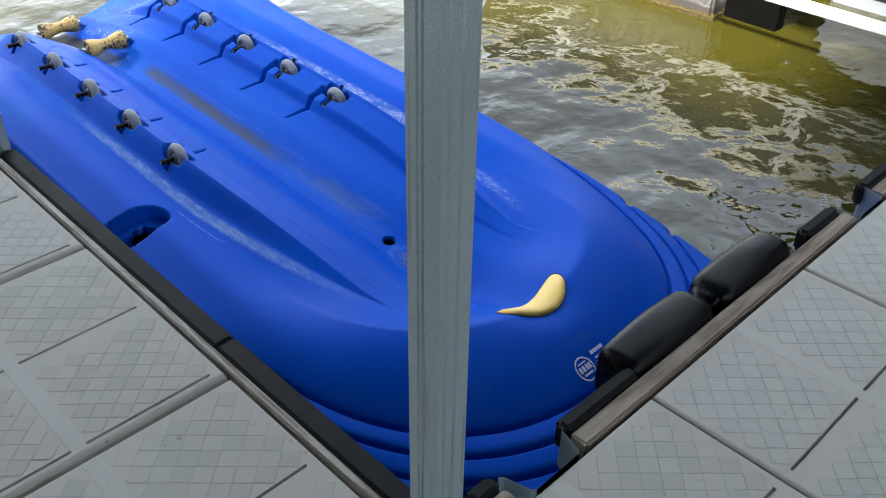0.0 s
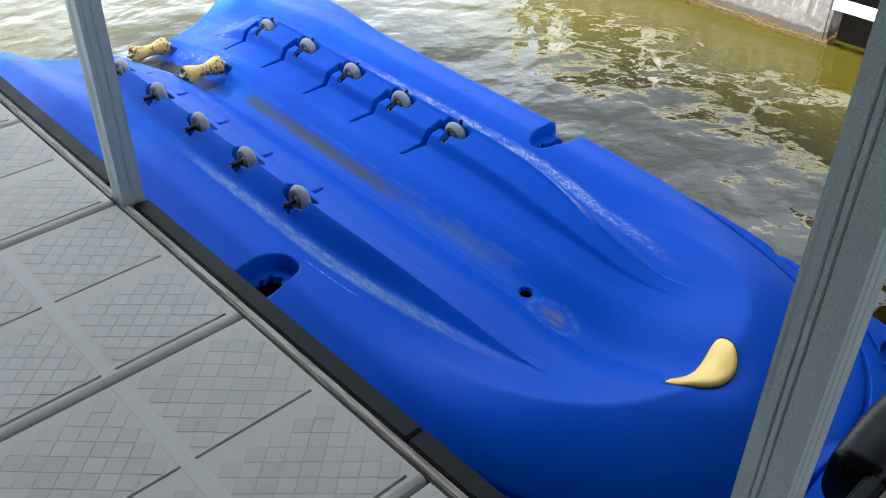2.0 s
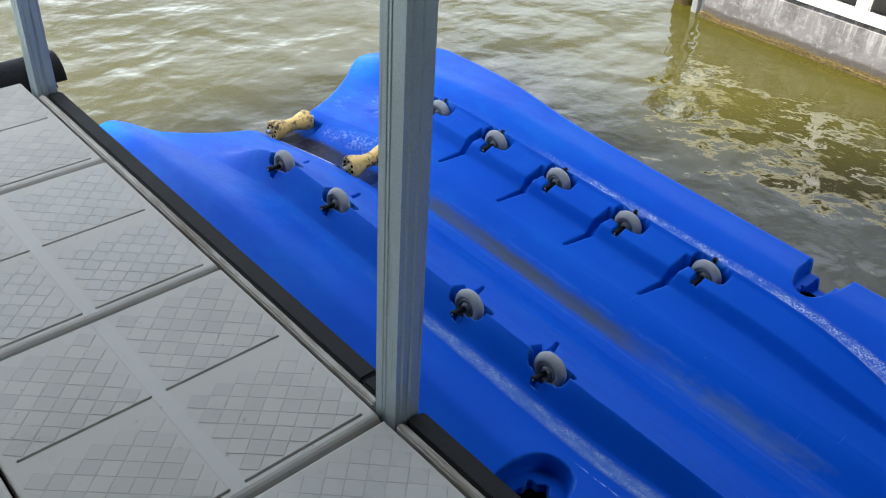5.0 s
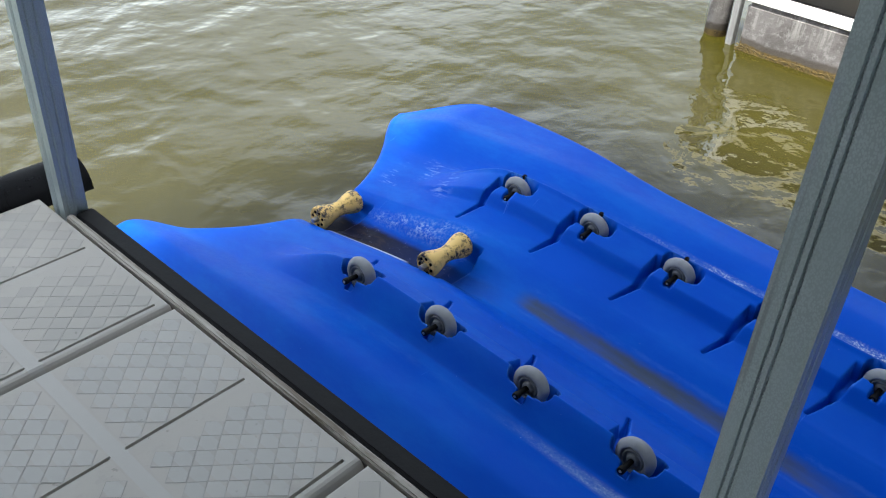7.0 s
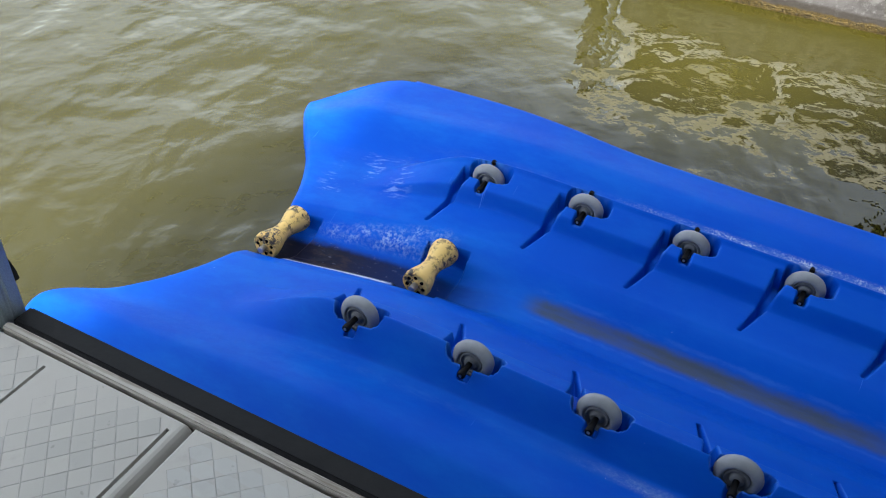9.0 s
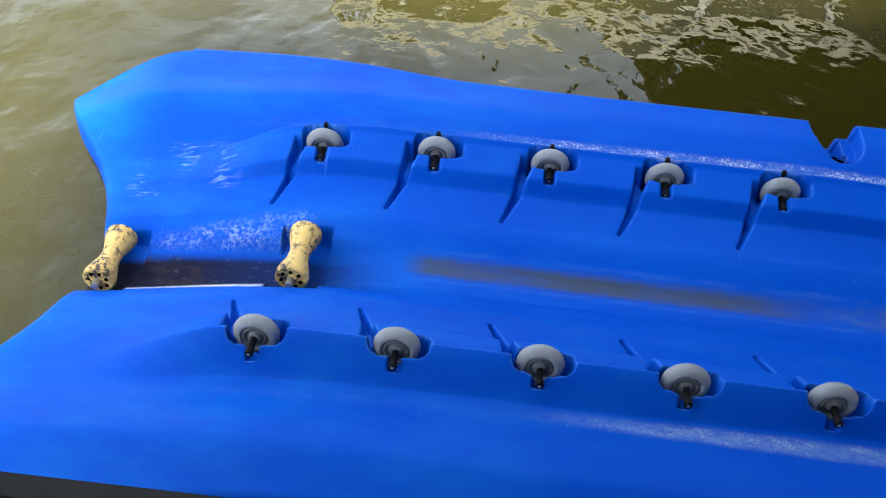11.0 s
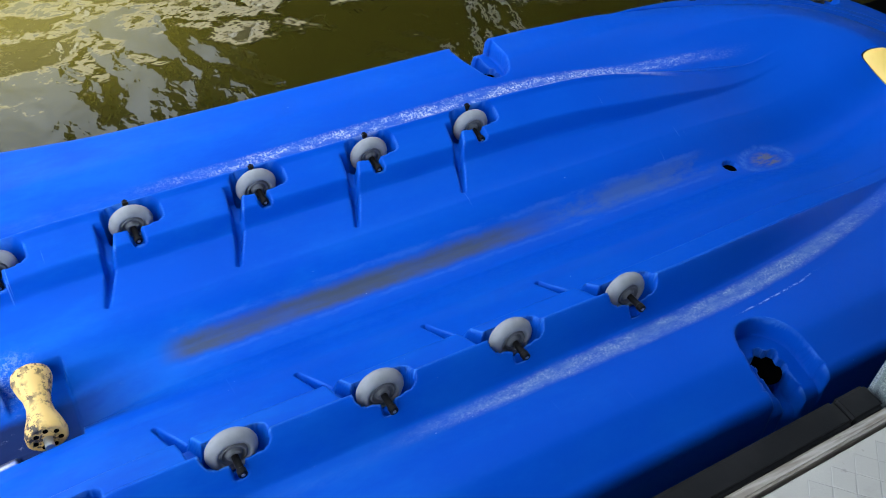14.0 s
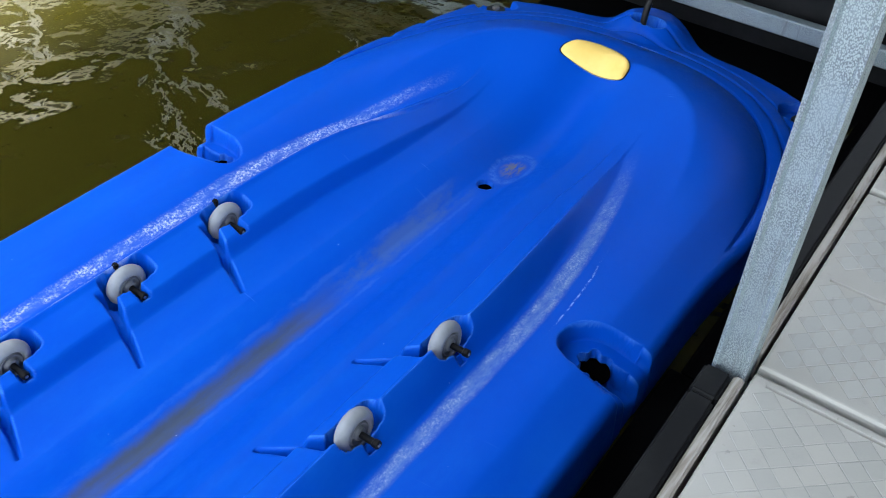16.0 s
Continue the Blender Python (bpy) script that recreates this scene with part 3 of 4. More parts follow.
def build_wheel(parent):
    bm = bmesh.new()
    R, W = 0.051, 0.0185
    prof = [(-W * 0.55, 0.0300), (-W * 0.86, 0.0310), (-W * 0.95, 0.0335), (-W * 0.90, 0.0385), (-W * 0.72, 0.0440), (-W * 0.42, 0.0488), (0, R), (W * 0.42, 0.0488), (W * 0.72, 0.0440), (W * 0.90, 0.0385), (W * 0.95, 0.0335), (W * 0.86, 0.0310), (W * 0.55, 0.0300)]
    lathe(bm, prof, 44)
    wheel = part("wheel", bm, WHEEL, parent, "grey rubber support wheel", True)
    bm = bmesh.new()
    face = [(0.019, 0.009), (0.019, 0.0125), (0.016, 0.0140), (0.0115, 0.0150), (0.0105, 0.0205), (0.0150, 0.0220), (0.0162, 0.0245), (0.0150, 0.0265), (0.0095, 0.0275), (0.0090, 0.0330)]
    lathe(bm, [(-u, r) for u, r in face] + face[::-1], 36)
    part("hub", bm, HUB, wheel, "", True)
    bm = bmesh.new()
    lathe(bm, [(-0.0640, 0.0045), (-0.0640, 0.0082), (-0.0625, 0.0092), (-0.0515, 0.0092), (-0.0500, 0.0074), (-0.0200, 0.0074), (0.0260, 0.0070), (0.0260, 0.0020)], 20)
    part("axle", bm, AXLE, wheel, "black plastic axle")
    bm = bmesh.new()
    lathe(bm, [(-0.0655, 0.0020), (-0.0648, 0.0038), (-0.0630, 0.0040)], 12)
    part("axle_pin", bm, STEEL_PIN, wheel)
    return wheel


def build_keel_roller(parent):
    bm = bmesh.new()
    prof = [(-0.086, 0.012), (-0.085, 0.033), (-0.087, 0.036), (-0.083, 0.040), (-0.071, 0.0410), (-0.050, 0.036), (-0.023, 0.0275), (0, 0.0250), (0.023, 0.0275), (0.050, 0.036), (0.071, 0.0410), (0.083, 0.040), (0.087, 0.036), (0.085, 0.033), (0.086, 0.012)]
    lathe(bm, prof, 36)
    roller = part("keel_roller", bm, ROLLER, parent, "waisted yellow rubber keel roller, flecked with dirt", True)
    bm = bmesh.new()
    lathe(bm, [(-0.108, 0.0095), (0.108, 0.0095)], 14)
    part("axle", bm, STEEL_PIN, roller)
    # small near-black discs paint the shade inside the lightening holes
    for k in range(7):
        a = 2 * math.pi * k / 7
        for e in (-0.0862, 0.0862):
            bm = bmesh.new()
            lathe(bm, [(e - 0.0012, 0.0052), (e + 0.0012, 0.0052)], 10)
            bmesh.ops.translate(bm, verts=bm.verts, vec=(0, 0.0245 * math.cos(a), 0.0245 * math.sin(a)))
            part("lightening_hole", bm, VOID, roller)
    return roller


def build_bow_pad(parent):
    """Oval pad, bent round the horseshoe rim and down into the keel trough."""
    cx, cy, ra, rb, bend = 0.012, -1.882, 0.118, 0.049, 0.046
    rings, seg = 10, 56

    def place(f, t, up):
        c, s = math.cos(t), math.sin(t)
        dx = ra * f * math.copysign(abs(c) ** 0.90, c)
        x, y = cx + dx, cy - bend * (1 - (dx / ra) ** 2) + rb * f * math.copysign(abs(s) ** (0.90 if c > 0 else 0.62), s)
        return (x, y, float(hull_height(np.array([x]), np.array([y]))[0]) + up)

    bm = bmesh.new()
    centre = bm.verts.new(place(0, 0, 0.019))
    rows = []
    for k in range(1, rings + 1):
        f = k / rings
        rise = 0.003 + 0.016 * (1 - f**4) ** 0.5
        rows.append([bm.verts.new(place(f, 2 * math.pi * j / seg, rise)) for j in range(seg)])
    rows.append([bm.verts.new(place(1, 2 * math.pi * j / seg, -0.02)) for j in range(seg)])
    for a, b in zip(rows, rows[1:]):
        for j in range(seg):
            bm.faces.new((a[j], a[(j + 1) % seg], b[(j + 1) % seg], b[j]))
    for j in range(seg):
        bm.faces.new((centre, rows[0][j], rows[0][(j + 1) % seg]))
    pad = part("bow_pad", bm, YELLOW, parent, "oval yellow rubber bow stop", True)
    bm = bmesh.new()
    ring = [[bm.verts.new(place(k, 2 * math.pi * j / seg, 0.003)) for j in range(seg)] for k in (0.99, 1.035)]
    for j in range(seg):
        bm.faces.new((ring[0][j], ring[0][(j + 1) % seg], ring[1][(j + 1) % seg], ring[1][j]))
    part("pad_seal", bm, DARK, pad, "", True)


def decal_patch(parent, name, cx, cy, polys, material, up):
    """Thin print laid on the hull: polygons in a small plane, carried onto the moulded surface."""
    bm = bmesh.new()
    for poly in polys:
        vs = []
        for px, py in poly:
            x, y = cx + px, cy + py
            vs.append(bm.verts.new((x, y, float(hull_height(np.array([x]), np.array([y]))[0]) + up)))
        if len(vs) > 2:
            bm.faces.new(vs)
    return part(name, bm, material, parent)


def build_print(parent):
    cx, cy = -0.062, -2.152
    R = 0.031
    ring = []
    seg = 40
    for j in range(seg):
        t0, t1 = 2 * math.pi * j / seg, 2 * math.pi * (j + 1) / seg
        ring.append([(R * math.cos(t0), R * math.sin(t0)), (R * math.cos(t1), R * math.sin(t1)), (R * 0.88 * math.cos(t1), R * 0.88 * math.sin(t1)), (R * 0.88 * math.cos(t0), R * 0.88 * math.sin(t0))])
    bars = []

    def bar(x0, y0, x1, y1):
        bars.append([(x0, y0), (x1, y0), (x1, y1), (x0, y1)])

    for x0, x1 in ((-0.021, -0.012), (-0.009, 0.000), (0.004, 0.009), (0.011, 0.016), (0.018, 0.023)):
        bar(x0, -0.006, x1, 0.009)
    bar(-0.017, -0.016, 0.017, -0.011)
    bar(-0.015, 0.014, 0.015, 0.017)
    ob = decal_patch(parent, "round_print", cx, cy, ring + bars, DECAL, 0.003)
    tagged(ob, "round white maker's print on the bow")
    rows = []
    for k, (a, b) in enumerate(((-0.030, 0.020), (-0.026, 0.026), (-0.030, 0.030), (-0.024, 0.032), (-0.012, 0.020))):
        y0 = 0.012 - 0.013 * k
        h = (0.009, 0.004, 0.008, 0.008, 0.003)[k]
        step = (b - a) / 5
        for i in range(5):
            rows.append([(a + i * step, y0), (a + (i + 0.82) * step, y0), (a + (i + 0.82) * step, y0 + h), (a + i * step, y0 + h)])
    ob = decal_patch(parent, "text_print", cx + 0.075, cy + 0.006, rows, DECAL, 0.003)
    tagged(ob, "small block of faded white print")


def build_lift():
    lift = empty("boat_lift", LIFT)
    tagged(lift, "blue plastic drive-on floating lift moored beside the dock, empty", "boat lift")
    build_hull(lift)
    build_bow_pad(lift)
    build_print(lift)
    first = build_wheel(lift)
    first.matrix_basis = pose(-RIDGE, WHEELS[0], WHEEL_Z[0] - 0.004, 0, 4, 0)
    n = 0
    for side in (-1, 1):
        for yw, zw in zip(WHEELS, WHEEL_Z):
            if n:
                copy_thing(first, pose(side * RIDGE - 0.0015 + 0.0015 * side, yw, zw - 0.0125 - 0.0085 * side, 0, 4 if side < 0 else -3, 0))
            n += 1
    # black clips that hold the axles' outer ends in the far ridge
    for yw in WHEELS:
        z = float(hull_height(np.array([RIDGE + 0.032]), np.array([yw]))[0])
        bm = bmesh.new()
        box(bm, -0.007, 0.007, -0.0065, 0.0065, -0.020, 0.009, 0.003, 2)
        part("axle_clip", bm, AXLE, lift, "black plastic axle clip", False, pose(RIDGE + 0.027, yw, z, 0, -18, 0))
    r = build_keel_roller(lift)
    r.matrix_basis = pose(0.0, 0.60, 0.112, 40, 0, 0)
    copy_thing(r, pose(0.0, 1.100, 0.021, 110, 0, 0))
    # near-black discs stand in for the shade inside the drain and pin holes
    for name, hx, hy, r, depth in (("drain_shade", 0.010, -1.285, 0.021, 0.016), ("pin_hole_shade", -0.605, -0.818, 0.039, 0.062), ("pin_hole_shade", 0.605, -0.818, 0.039, 0.062)):
        edge = float(hull_height(np.array([hx - math.copysign(0.05, hx)]), np.array([hy]))[0])
        if name == "pin_hole_shade":
            edge = 0.185
        bm = bmesh.new()
        lathe(bm, [(-0.004, r), (0.0, r)], 24, "Z")
        part(name, bm, VOID, lift, "", False, pose(hx, hy, edge - depth))
    # flattened dark disc for the shade inside the handle hole
    bm = bmesh.new()
    lathe(bm, [(-0.004, 0.050), (0.0, 0.050)], 28, "Z")
    for v in bm.verts:
        v.co.x *= 1.35
    part("handle_hole_shade", bm, VOID, lift, "", False, pose(0.034, -2.326, 0.135))
    # coupling fittings in the bow corners
    for side in (-1, 1):
        bm = bmesh.new()
        lathe(bm, [(-0.004, 0.030), (0.0, 0.036), (0.006, 0.036), (0.008, 0.030)], 20, "Z")
        z = float(hull_height(np.array([side * 0.60]), np.array([-2.21]))[0])
        w = part("coupling_washer", bm, BLACK, lift, "black plastic coupling washer", False, pose(side * 0.60, -2.21, z + 0.006))
        bm = bmesh.new()
        lathe(bm, [(0.008, 0.014), (0.016, 0.014), (0.018, 0.010)], 12, "Z")
        part("bolt", bm, STEEL_PIN, w)


build_lift()

# ---- docks ----
DECK = 0.50
P = 0.61


D = 0.0535


def block_places():
    """Fields of shallow square blocks laid on the slant, whole blocks only."""
    rng = random.Random(5)
    out = []
    for sx in (-1, 1):
        for y0, tall in ((0.0245, 0.96), (-0.2660, 0.905)):
            for i in range(9):
                for j in range(9):
                    if (i + j) % 2 == 0:
                        cx = sx * (0.0215 + D / 2 * (i + 1)) + rng.uniform(-0.0006, 0.0006)
                        cy = y0 + tall * D / 2 * (j + 1) + rng.uniform(-0.0006, 0.0006)
                        out.append((cx, cy, rng.uniform(-0.025, 0.025), tall))
    return out


def add_block(bm, cx, cy, turn, tall):
    """One block: a chamfered plate in a bed of joint dirt."""

    def ring(r, z):
        out = []
        for q in range(4):
            g = math.pi / 2 * q + turn
            out.append(bm.verts.new((cx + r * math.cos(g), cy + tall * r * math.sin(g), z)))
        return out

    bm.faces.new(ring(D / 2 + 0.0005, 0.0005)).material_index = 2
    low, mid, top = (ring(D / 2 - 0.0008, 0.0004), ring(D / 2 - 0.0010, 0.0008), ring(D / 2 - 0.0022, 0.0011))
    for a, b in ((low, mid), (mid, top)):
        for q in range(4):
            bm.faces.new((a[q], a[(q + 1) % 4], b[(q + 1) % 4], b[q])).material_index = 1
    bm.faces.new(top).material_index = 1


def block_mesh(tall):
    bm = bmesh.new()
    add_block(bm, 0.0, 0.0, 0.0, tall)
    me = bpy.data.meshes.new("tread_block")
    bm.to_mesh(me)
    bm.free()
    for m in (PANEL, BLOCK, JOINT):
        me.materials.append(m)
    return me


def panel_mesh(blocks):
    """One moulded deck panel, centred, its top at z = 0, with a smooth rib and cut grooves."""
    h, th, c = P / 2 - 0.0042, 0.045, 0.014
    cuts = [0.020, -h + 0.029]
    xs = [-h, -h + 0.0025, -h + 0.006, -0.276, -0.2745, -c - 0.004, -c, c, c + 0.004, 0.2745, 0.276, h - 0.006, h - 0.0025, h]
    ys = [-h, -h + 0.0025, -h + 0.006, -h + 0.011, -h + 0.017, h - 0.006, h - 0.0025, h]
    for v in cuts:
        ys += [v - 0.0036, v - 0.0016, v + 0.0016, v + 0.0036]
    ys.sort()

    def height(x, y):
        ax = abs(x)
        e = min(h - ax, h - abs(y))
        # rolled lip along one end
        k = (y + h) / 0.017
        if k < 0.99:
            return -0.018 * (1 - k) ** 2.0 - (0.004 if h - ax < 0.001 else 0.0)
        if e < 0.001:
            return -0.006
        if e < 0.004:
            return -0.0012
        for v in cuts:
            if abs(y - v) < 0.002 and c + 0.003 < ax < 0.275:
                return -0.009
        return 0.0006 if ax <= c else 0.0

    bm = bmesh.new()
    grid = [[bm.verts.new((x, y, height(x, y))) for x in xs] for y in ys]
    for a, b in zip(grid, grid[1:]):
        for i in range(len(xs) - 1):
            bm.faces.new((a[i], a[i + 1], b[i + 1], b[i]))
    rim = grid[0] + [r[-1] for r in grid[1:]] + grid[-1][-2::-1] + [r[0] for r in grid[-2:0:-1]]
    low = [bm.verts.new((v.co.x, v.co.y, -th)) for v in rim]
    for i in range(len(rim)):
        k = (i + 1) % len(rim)
        bm.faces.new((rim[i], rim[k], low[k], low[i]))
    bmesh.ops.recalc_face_normals(bm, faces=bm.faces)
    if blocks:
        for cx, cy, turn, tall in block_places():
            add_block(bm, cx, cy, turn, tall)
    me = bpy.data.meshes.new("deck_panel")
    bm.to_mesh(me)
    bm.free()
    for m in (PANEL, BLOCK, JOINT):
        me.materials.append(m)
    return me


PANEL_MESH = panel_mesh(True)
PANEL_PLAIN = panel_mesh(False)
TREAD = {0.96: block_mesh(0.96), 0.905: block_mesh(0.905)}


def lay_panel(parent, x, y, loose=False):
    """A panel of the deck; on the panels beside the lift each block is a piece of its own."""
    ob = new("deck_panel", PANEL_PLAIN if loose else PANEL_MESH)
    ob.matrix_basis = pose(x, y, DECK)
    ob.parent = parent
    if loose:
        for cx, cy, turn, tall in block_places():
            b = new("tread_block", TREAD[tall])
            b.matrix_basis = pose(cx, cy, 0, 0, 0, math.degrees(turn))
            b.parent = ob


def build_dock_side():
    """The long dock: steel frame, panels, wooden edge board and rubber strip."""
    bm = bmesh.new()
    box(bm, -0.09, -0.05, -2.43, 3.04, 0.33, 0.452, 0.004)
    dock = mesh_object("dock_long", bm, GALV)
    tagged(dock, "long floating dock with grey moulded deck panels on a galvanised frame", "dock", kind="structure")
    for x in (-0.62, -1.19, -1.80):
        bm = bmesh.new()
        box(bm, x - 0.04, x, -2.43, 3.04, 0.33, 0.452, 0.004)
        part("frame_beam", bm, GALV, dock)
    for k in range(-3, 6):
        bm = bmesh.new()
        box(bm, -1.80, -0.092, P * k - 0.03, P * k + 0.03, 0.34, 0.445, 0.004)
        part("cross_beam", bm, GALV, dock)
    bm = bmesh.new()
    box(bm, 0.003, 0.022, -0.50, 1.190, 0.36, 0.500, 0.004, 2)
    part("edge_board", bm, WOOD, dock, "weathered grey wooden edge board")
    bm = bmesh.new()
    box(bm, 0.003, 0.022, 1.260, 2.918, 0.36, 0.500, 0.004, 2)
    part("edge_board", bm, WOOD, dock, "weathered grey wooden edge board")
    for y0, y1 in ((-0.50, 0.10), (0.1015, 1.190), (1.260, 1.33), (1.3315, 2.918)):
        bm = bmesh.new()
        box(bm, 0.0255, 0.074, y0, y1, 0.40, 0.498, 0.006, 3)
        part("rubber_strip", bm, RUBBER, dock, "black rubber rub strip")
    # float reaches the dock edge so the gap below reads black
    bm = bmesh.new()
    box(bm, -1.75, -0.02, -2.40, 2.95, -0.25, 0.31, 0.03, 2)
    part("float", bm, BLACK, dock, "black plastic float")
    # added black sheets paint the deep shade between dock and lift
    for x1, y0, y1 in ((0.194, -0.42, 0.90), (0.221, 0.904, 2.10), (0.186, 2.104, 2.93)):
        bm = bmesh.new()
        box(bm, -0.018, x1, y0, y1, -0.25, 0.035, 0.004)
        part("gap_shade_sheet", bm, GAP_SHADE, dock, "near-black sheet standing for the deep shade under the dock edge")
    for i in range(3):
        for k in range(-4, 5):
            lay_panel(dock, -P * (i + 0.5), P * (k + 0.5), i == 0 and k in (1, 3))
    return dock


def build_dock_end():
    """The cross dock at the bow of the lift."""
    bm = bmesh.new()
    box(bm, 0.06, 3.60, -0.665, -0.620, 0.34, 0.425, 0.004)
    dock = mesh_object("dock_cross", bm, GALV)
    tagged(dock, "cross dock of grey moulded panels ahead of the lift", "dock", kind="structure")
    for y in (-1.22, -1.84):
        bm = bmesh.new()
        box(bm, 0.06, 3.60, y, y + 0.05, 0.34, 0.445, 0.004)
        part("frame_beam", bm, GALV, dock)
    for k in range(1, 6):
        bm = bmesh.new()
        box(bm, P * k - 0.025, P * k + 0.025, -1.79, -0.668, 0.345, 0.445, 0.004)
        part("cross_beam", bm, GALV, dock)
    bm = bmesh.new()
    box(bm, 0.37, 1.47, -0.606, -0.566, 0.37, 0.503, 0.005, 2)
    part("edge_board", bm, WOODX, dock, "weathered brown wooden edge board")
    bm = bmesh.new()
    box(bm, 1.62, 3.4, -0.606, -0.566, 0.37, 0.503, 0.005, 2)
    part("edge_board", bm, WOODX, dock, "weathered brown wooden edge board")
    bm = bmesh.new()
    box(bm, 0.125, 0.190, -0.606, -0.566, 0.37, 0.503, 0.005, 2)
    part("edge_board", bm, WOODX, dock, "short weathered wooden edge block")
    for x0, x1 in ((0.125, 0.19), (0.37, 0.60), (1.30, 1.47), (1.62, 3.4)):
        bm = bmesh.new()
        box(bm, x0, x1, -0.563, -0.526, 0.44, 0.508, 0.010, 3)
        part("rubber_strip", bm, RUBBER, dock, "black rubber rub strip")
    # folded galvanised brackets
    for xm in (0.285, 1.545):
        bm = bmesh.new()
        pts = [(-0.088, 0.066), (-0.080, 0.058), (-0.066, 0.008), (-0.058, 0.001), (0.058, 0.001), (0.066, 0.008), (0.080, 0.058), (0.088, 0.066)]
        th = 0.003
        a = [bm.verts.new((x, y, 0.0)) for x, y in pts]
        b = [bm.verts.new((x, y, 0.10)) for x, y in pts]
        for i in range(len(pts) - 1):
            bm.faces.new((a[i], a[i + 1], b[i + 1], b[i]))
        bmesh.ops.solidify(bm, geom=bm.faces[:], thickness=th)
        part("bracket", bm, GALV, dock, "folded galvanised bracket", False, pose(xm, -0.610, 0.404))
    # float front brought out so the space under the dock reads black
    bm = bmesh.new()
    box(bm, 0.02, 3.57, -1.78, -0.70, -0.25, 0.32, 0.03, 2)
    part("float", bm, BLACK, dock, "black plastic float")
    # added black sheet paints the shade between bow and cross dock
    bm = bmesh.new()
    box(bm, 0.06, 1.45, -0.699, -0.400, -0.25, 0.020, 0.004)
    part("gap_shade_sheet", bm, GAP_SHADE, dock, "near-black sheet standing for the deep shade under the dock edge")
    bm = bmesh.new()
    box(bm, 0.09, 3.60, -0.665, -0.622, 0.118, 0.182, 0.004)
    part("lower_beam", bm, GALV, dock, "galvanised lower beam")
    for i in range(6):
        for k in range(2):
            lay_panel(dock, P * (i + 0.5) - 0.045, -P * (k + 1.5), k == 0 and i in (1, 2))
    return dock


build_dock_side()
build_dock_end()


def post_profile():
    """Rolled steel section: ribbed outer faces and a lipped channel towards the stern."""
    w, d = 0.059, 0.060
    return [
        (0, 0), (0.010, 0), (0.013, 0.003), (0.016, 0), (0.030, 0), (0.033, 0.003), (0.036, 0), (w, 0),
        (w, d), (w - 0.007, d), (w - 0.011, d - 0.009), (0.011, d - 0.009), (0.007, d), (0, d),
        (0, 0.042), (0.0025, 0.040), (0, 0.038), (0, 0.033), (0.0025, 0.031), (0, 0.029),
    ]


def build_posts():
    bm = bmesh.new()
    extrude_profile(bm, post_profile(), 0.0, 2.75)
    post = empty("roof_post", pose(0.006, 1.195, 0.45))
    tagged(post, "upright galvanised steel post on the dock edge", "post", "roof posts")
    part("shaft", bm, GALV, post)
    bm = bmesh.new()
    box(bm, -0.004, 0.064, -0.004, 0.066, -0.06, -0.012, 0.002)
    part("foot_plate", bm, GALV, post)
    for y in (-0.583, 2.924):
        copy_thing(post, pose(0.006, y, 0.45))


build_posts()


def fender_piece(parent, name, rings):
    """A closed stretch of the fender through its cross-sections."""
    bm = bmesh.new()
    rows = [[bm.verts.new(p) for p in ring] for ring in rings]
    seg = len(rows[0])
    for a, b in zip(rows, rows[1:]):
        for j in range(seg):
            bm.faces.new((a[j], a[(j + 1) % seg], b[(j + 1) % seg], b[j]))
    bm.faces.new(rows[0][::-1])
    bm.faces.new(rows[-1])
    return part(name, bm, FENDER, parent, "", True)


def build_fender():
    """Two-lobed hollow black fender on the cross dock."""
    bm = bmesh.new()
    n, seg = 64, 24
    L = 0.635
    pts = []
    for k in range(n + 1):
        t = k / n
        x = t * L
        e = min(t, 1 - t)
        waist = 1 - 0.52 * math.exp(-(((t - 0.50) / 0.034) ** 2))
        swell = 0.86 + 0.14 * math.sin(math.pi * ((t % 0.5) / 0.5))
        end = min(1.0, (e / 0.012)) ** 0.5 if e < 0.012 else 1.0
        r = 0.072 * waist * swell * (0.90 + 0.10 * end)
        row = []
        for j in range(seg):
            a = 2 * math.pi * j / seg
            cy, cz = math.cos(a), math.sin(a)
            yy = r * 0.85 * (abs(cy) ** 0.58) * (1 if cy > 0 else -1)
            zz = r * (abs(cz) ** 0.58) * (1 if cz > 0 else -1.35)
            row.append((x, yy, zz))
        pts.append(row)
    bm.free()
    f = empty("dock_fender", pose(0.592, -0.508, 0.455))
    tagged(f, "two-lobed black plastic fender on the dock edge", "fender")
    for k0, k1 in ((0, 30), (34, n)):
        fender_piece(f, "lobe", pts[k0:k1 + 1])
    fender_piece(f, "waist", pts[30:35])
    # moulded flange that hooks over the edge board
    bm = bmesh.new()
    box(bm, 0.02, L - 0.02, -0.072, -0.060, -0.085, 0.030, 0.004, 2)
    part("mounting_flange", bm, RUBBER, f)


def build_end_fender():
    """Rolled black rubber bumper round the stern end of the long dock."""
    bm = bmesh.new()
    pts = []
    for k in range(15):
        a = math.radians(-70 + 250 * k / 14)
        pts.append((0.075 * math.cos(a), 0.070 * math.sin(a)))
    lo, hi = [], []
    for y, z in pts:
        lo.append(bm.verts.new((-1.9, y, z)))
        hi.append(bm.verts.new((0.135, y, z)))
    for i in range(len(pts) - 1):
        bm.faces.new((lo[i], lo[i + 1], hi[i + 1], hi[i]))
    bmesh.ops.solidify(bm, geom=bm.faces[:], thickness=0.012)
    f = mesh_object("corner_bumper", bm, FENDER, None, True, pose(0, 3.10, 0.475))
    tagged(f, "rolled black rubber bumper along the dock end", "bumper")


build_fender()
build_end_fender()


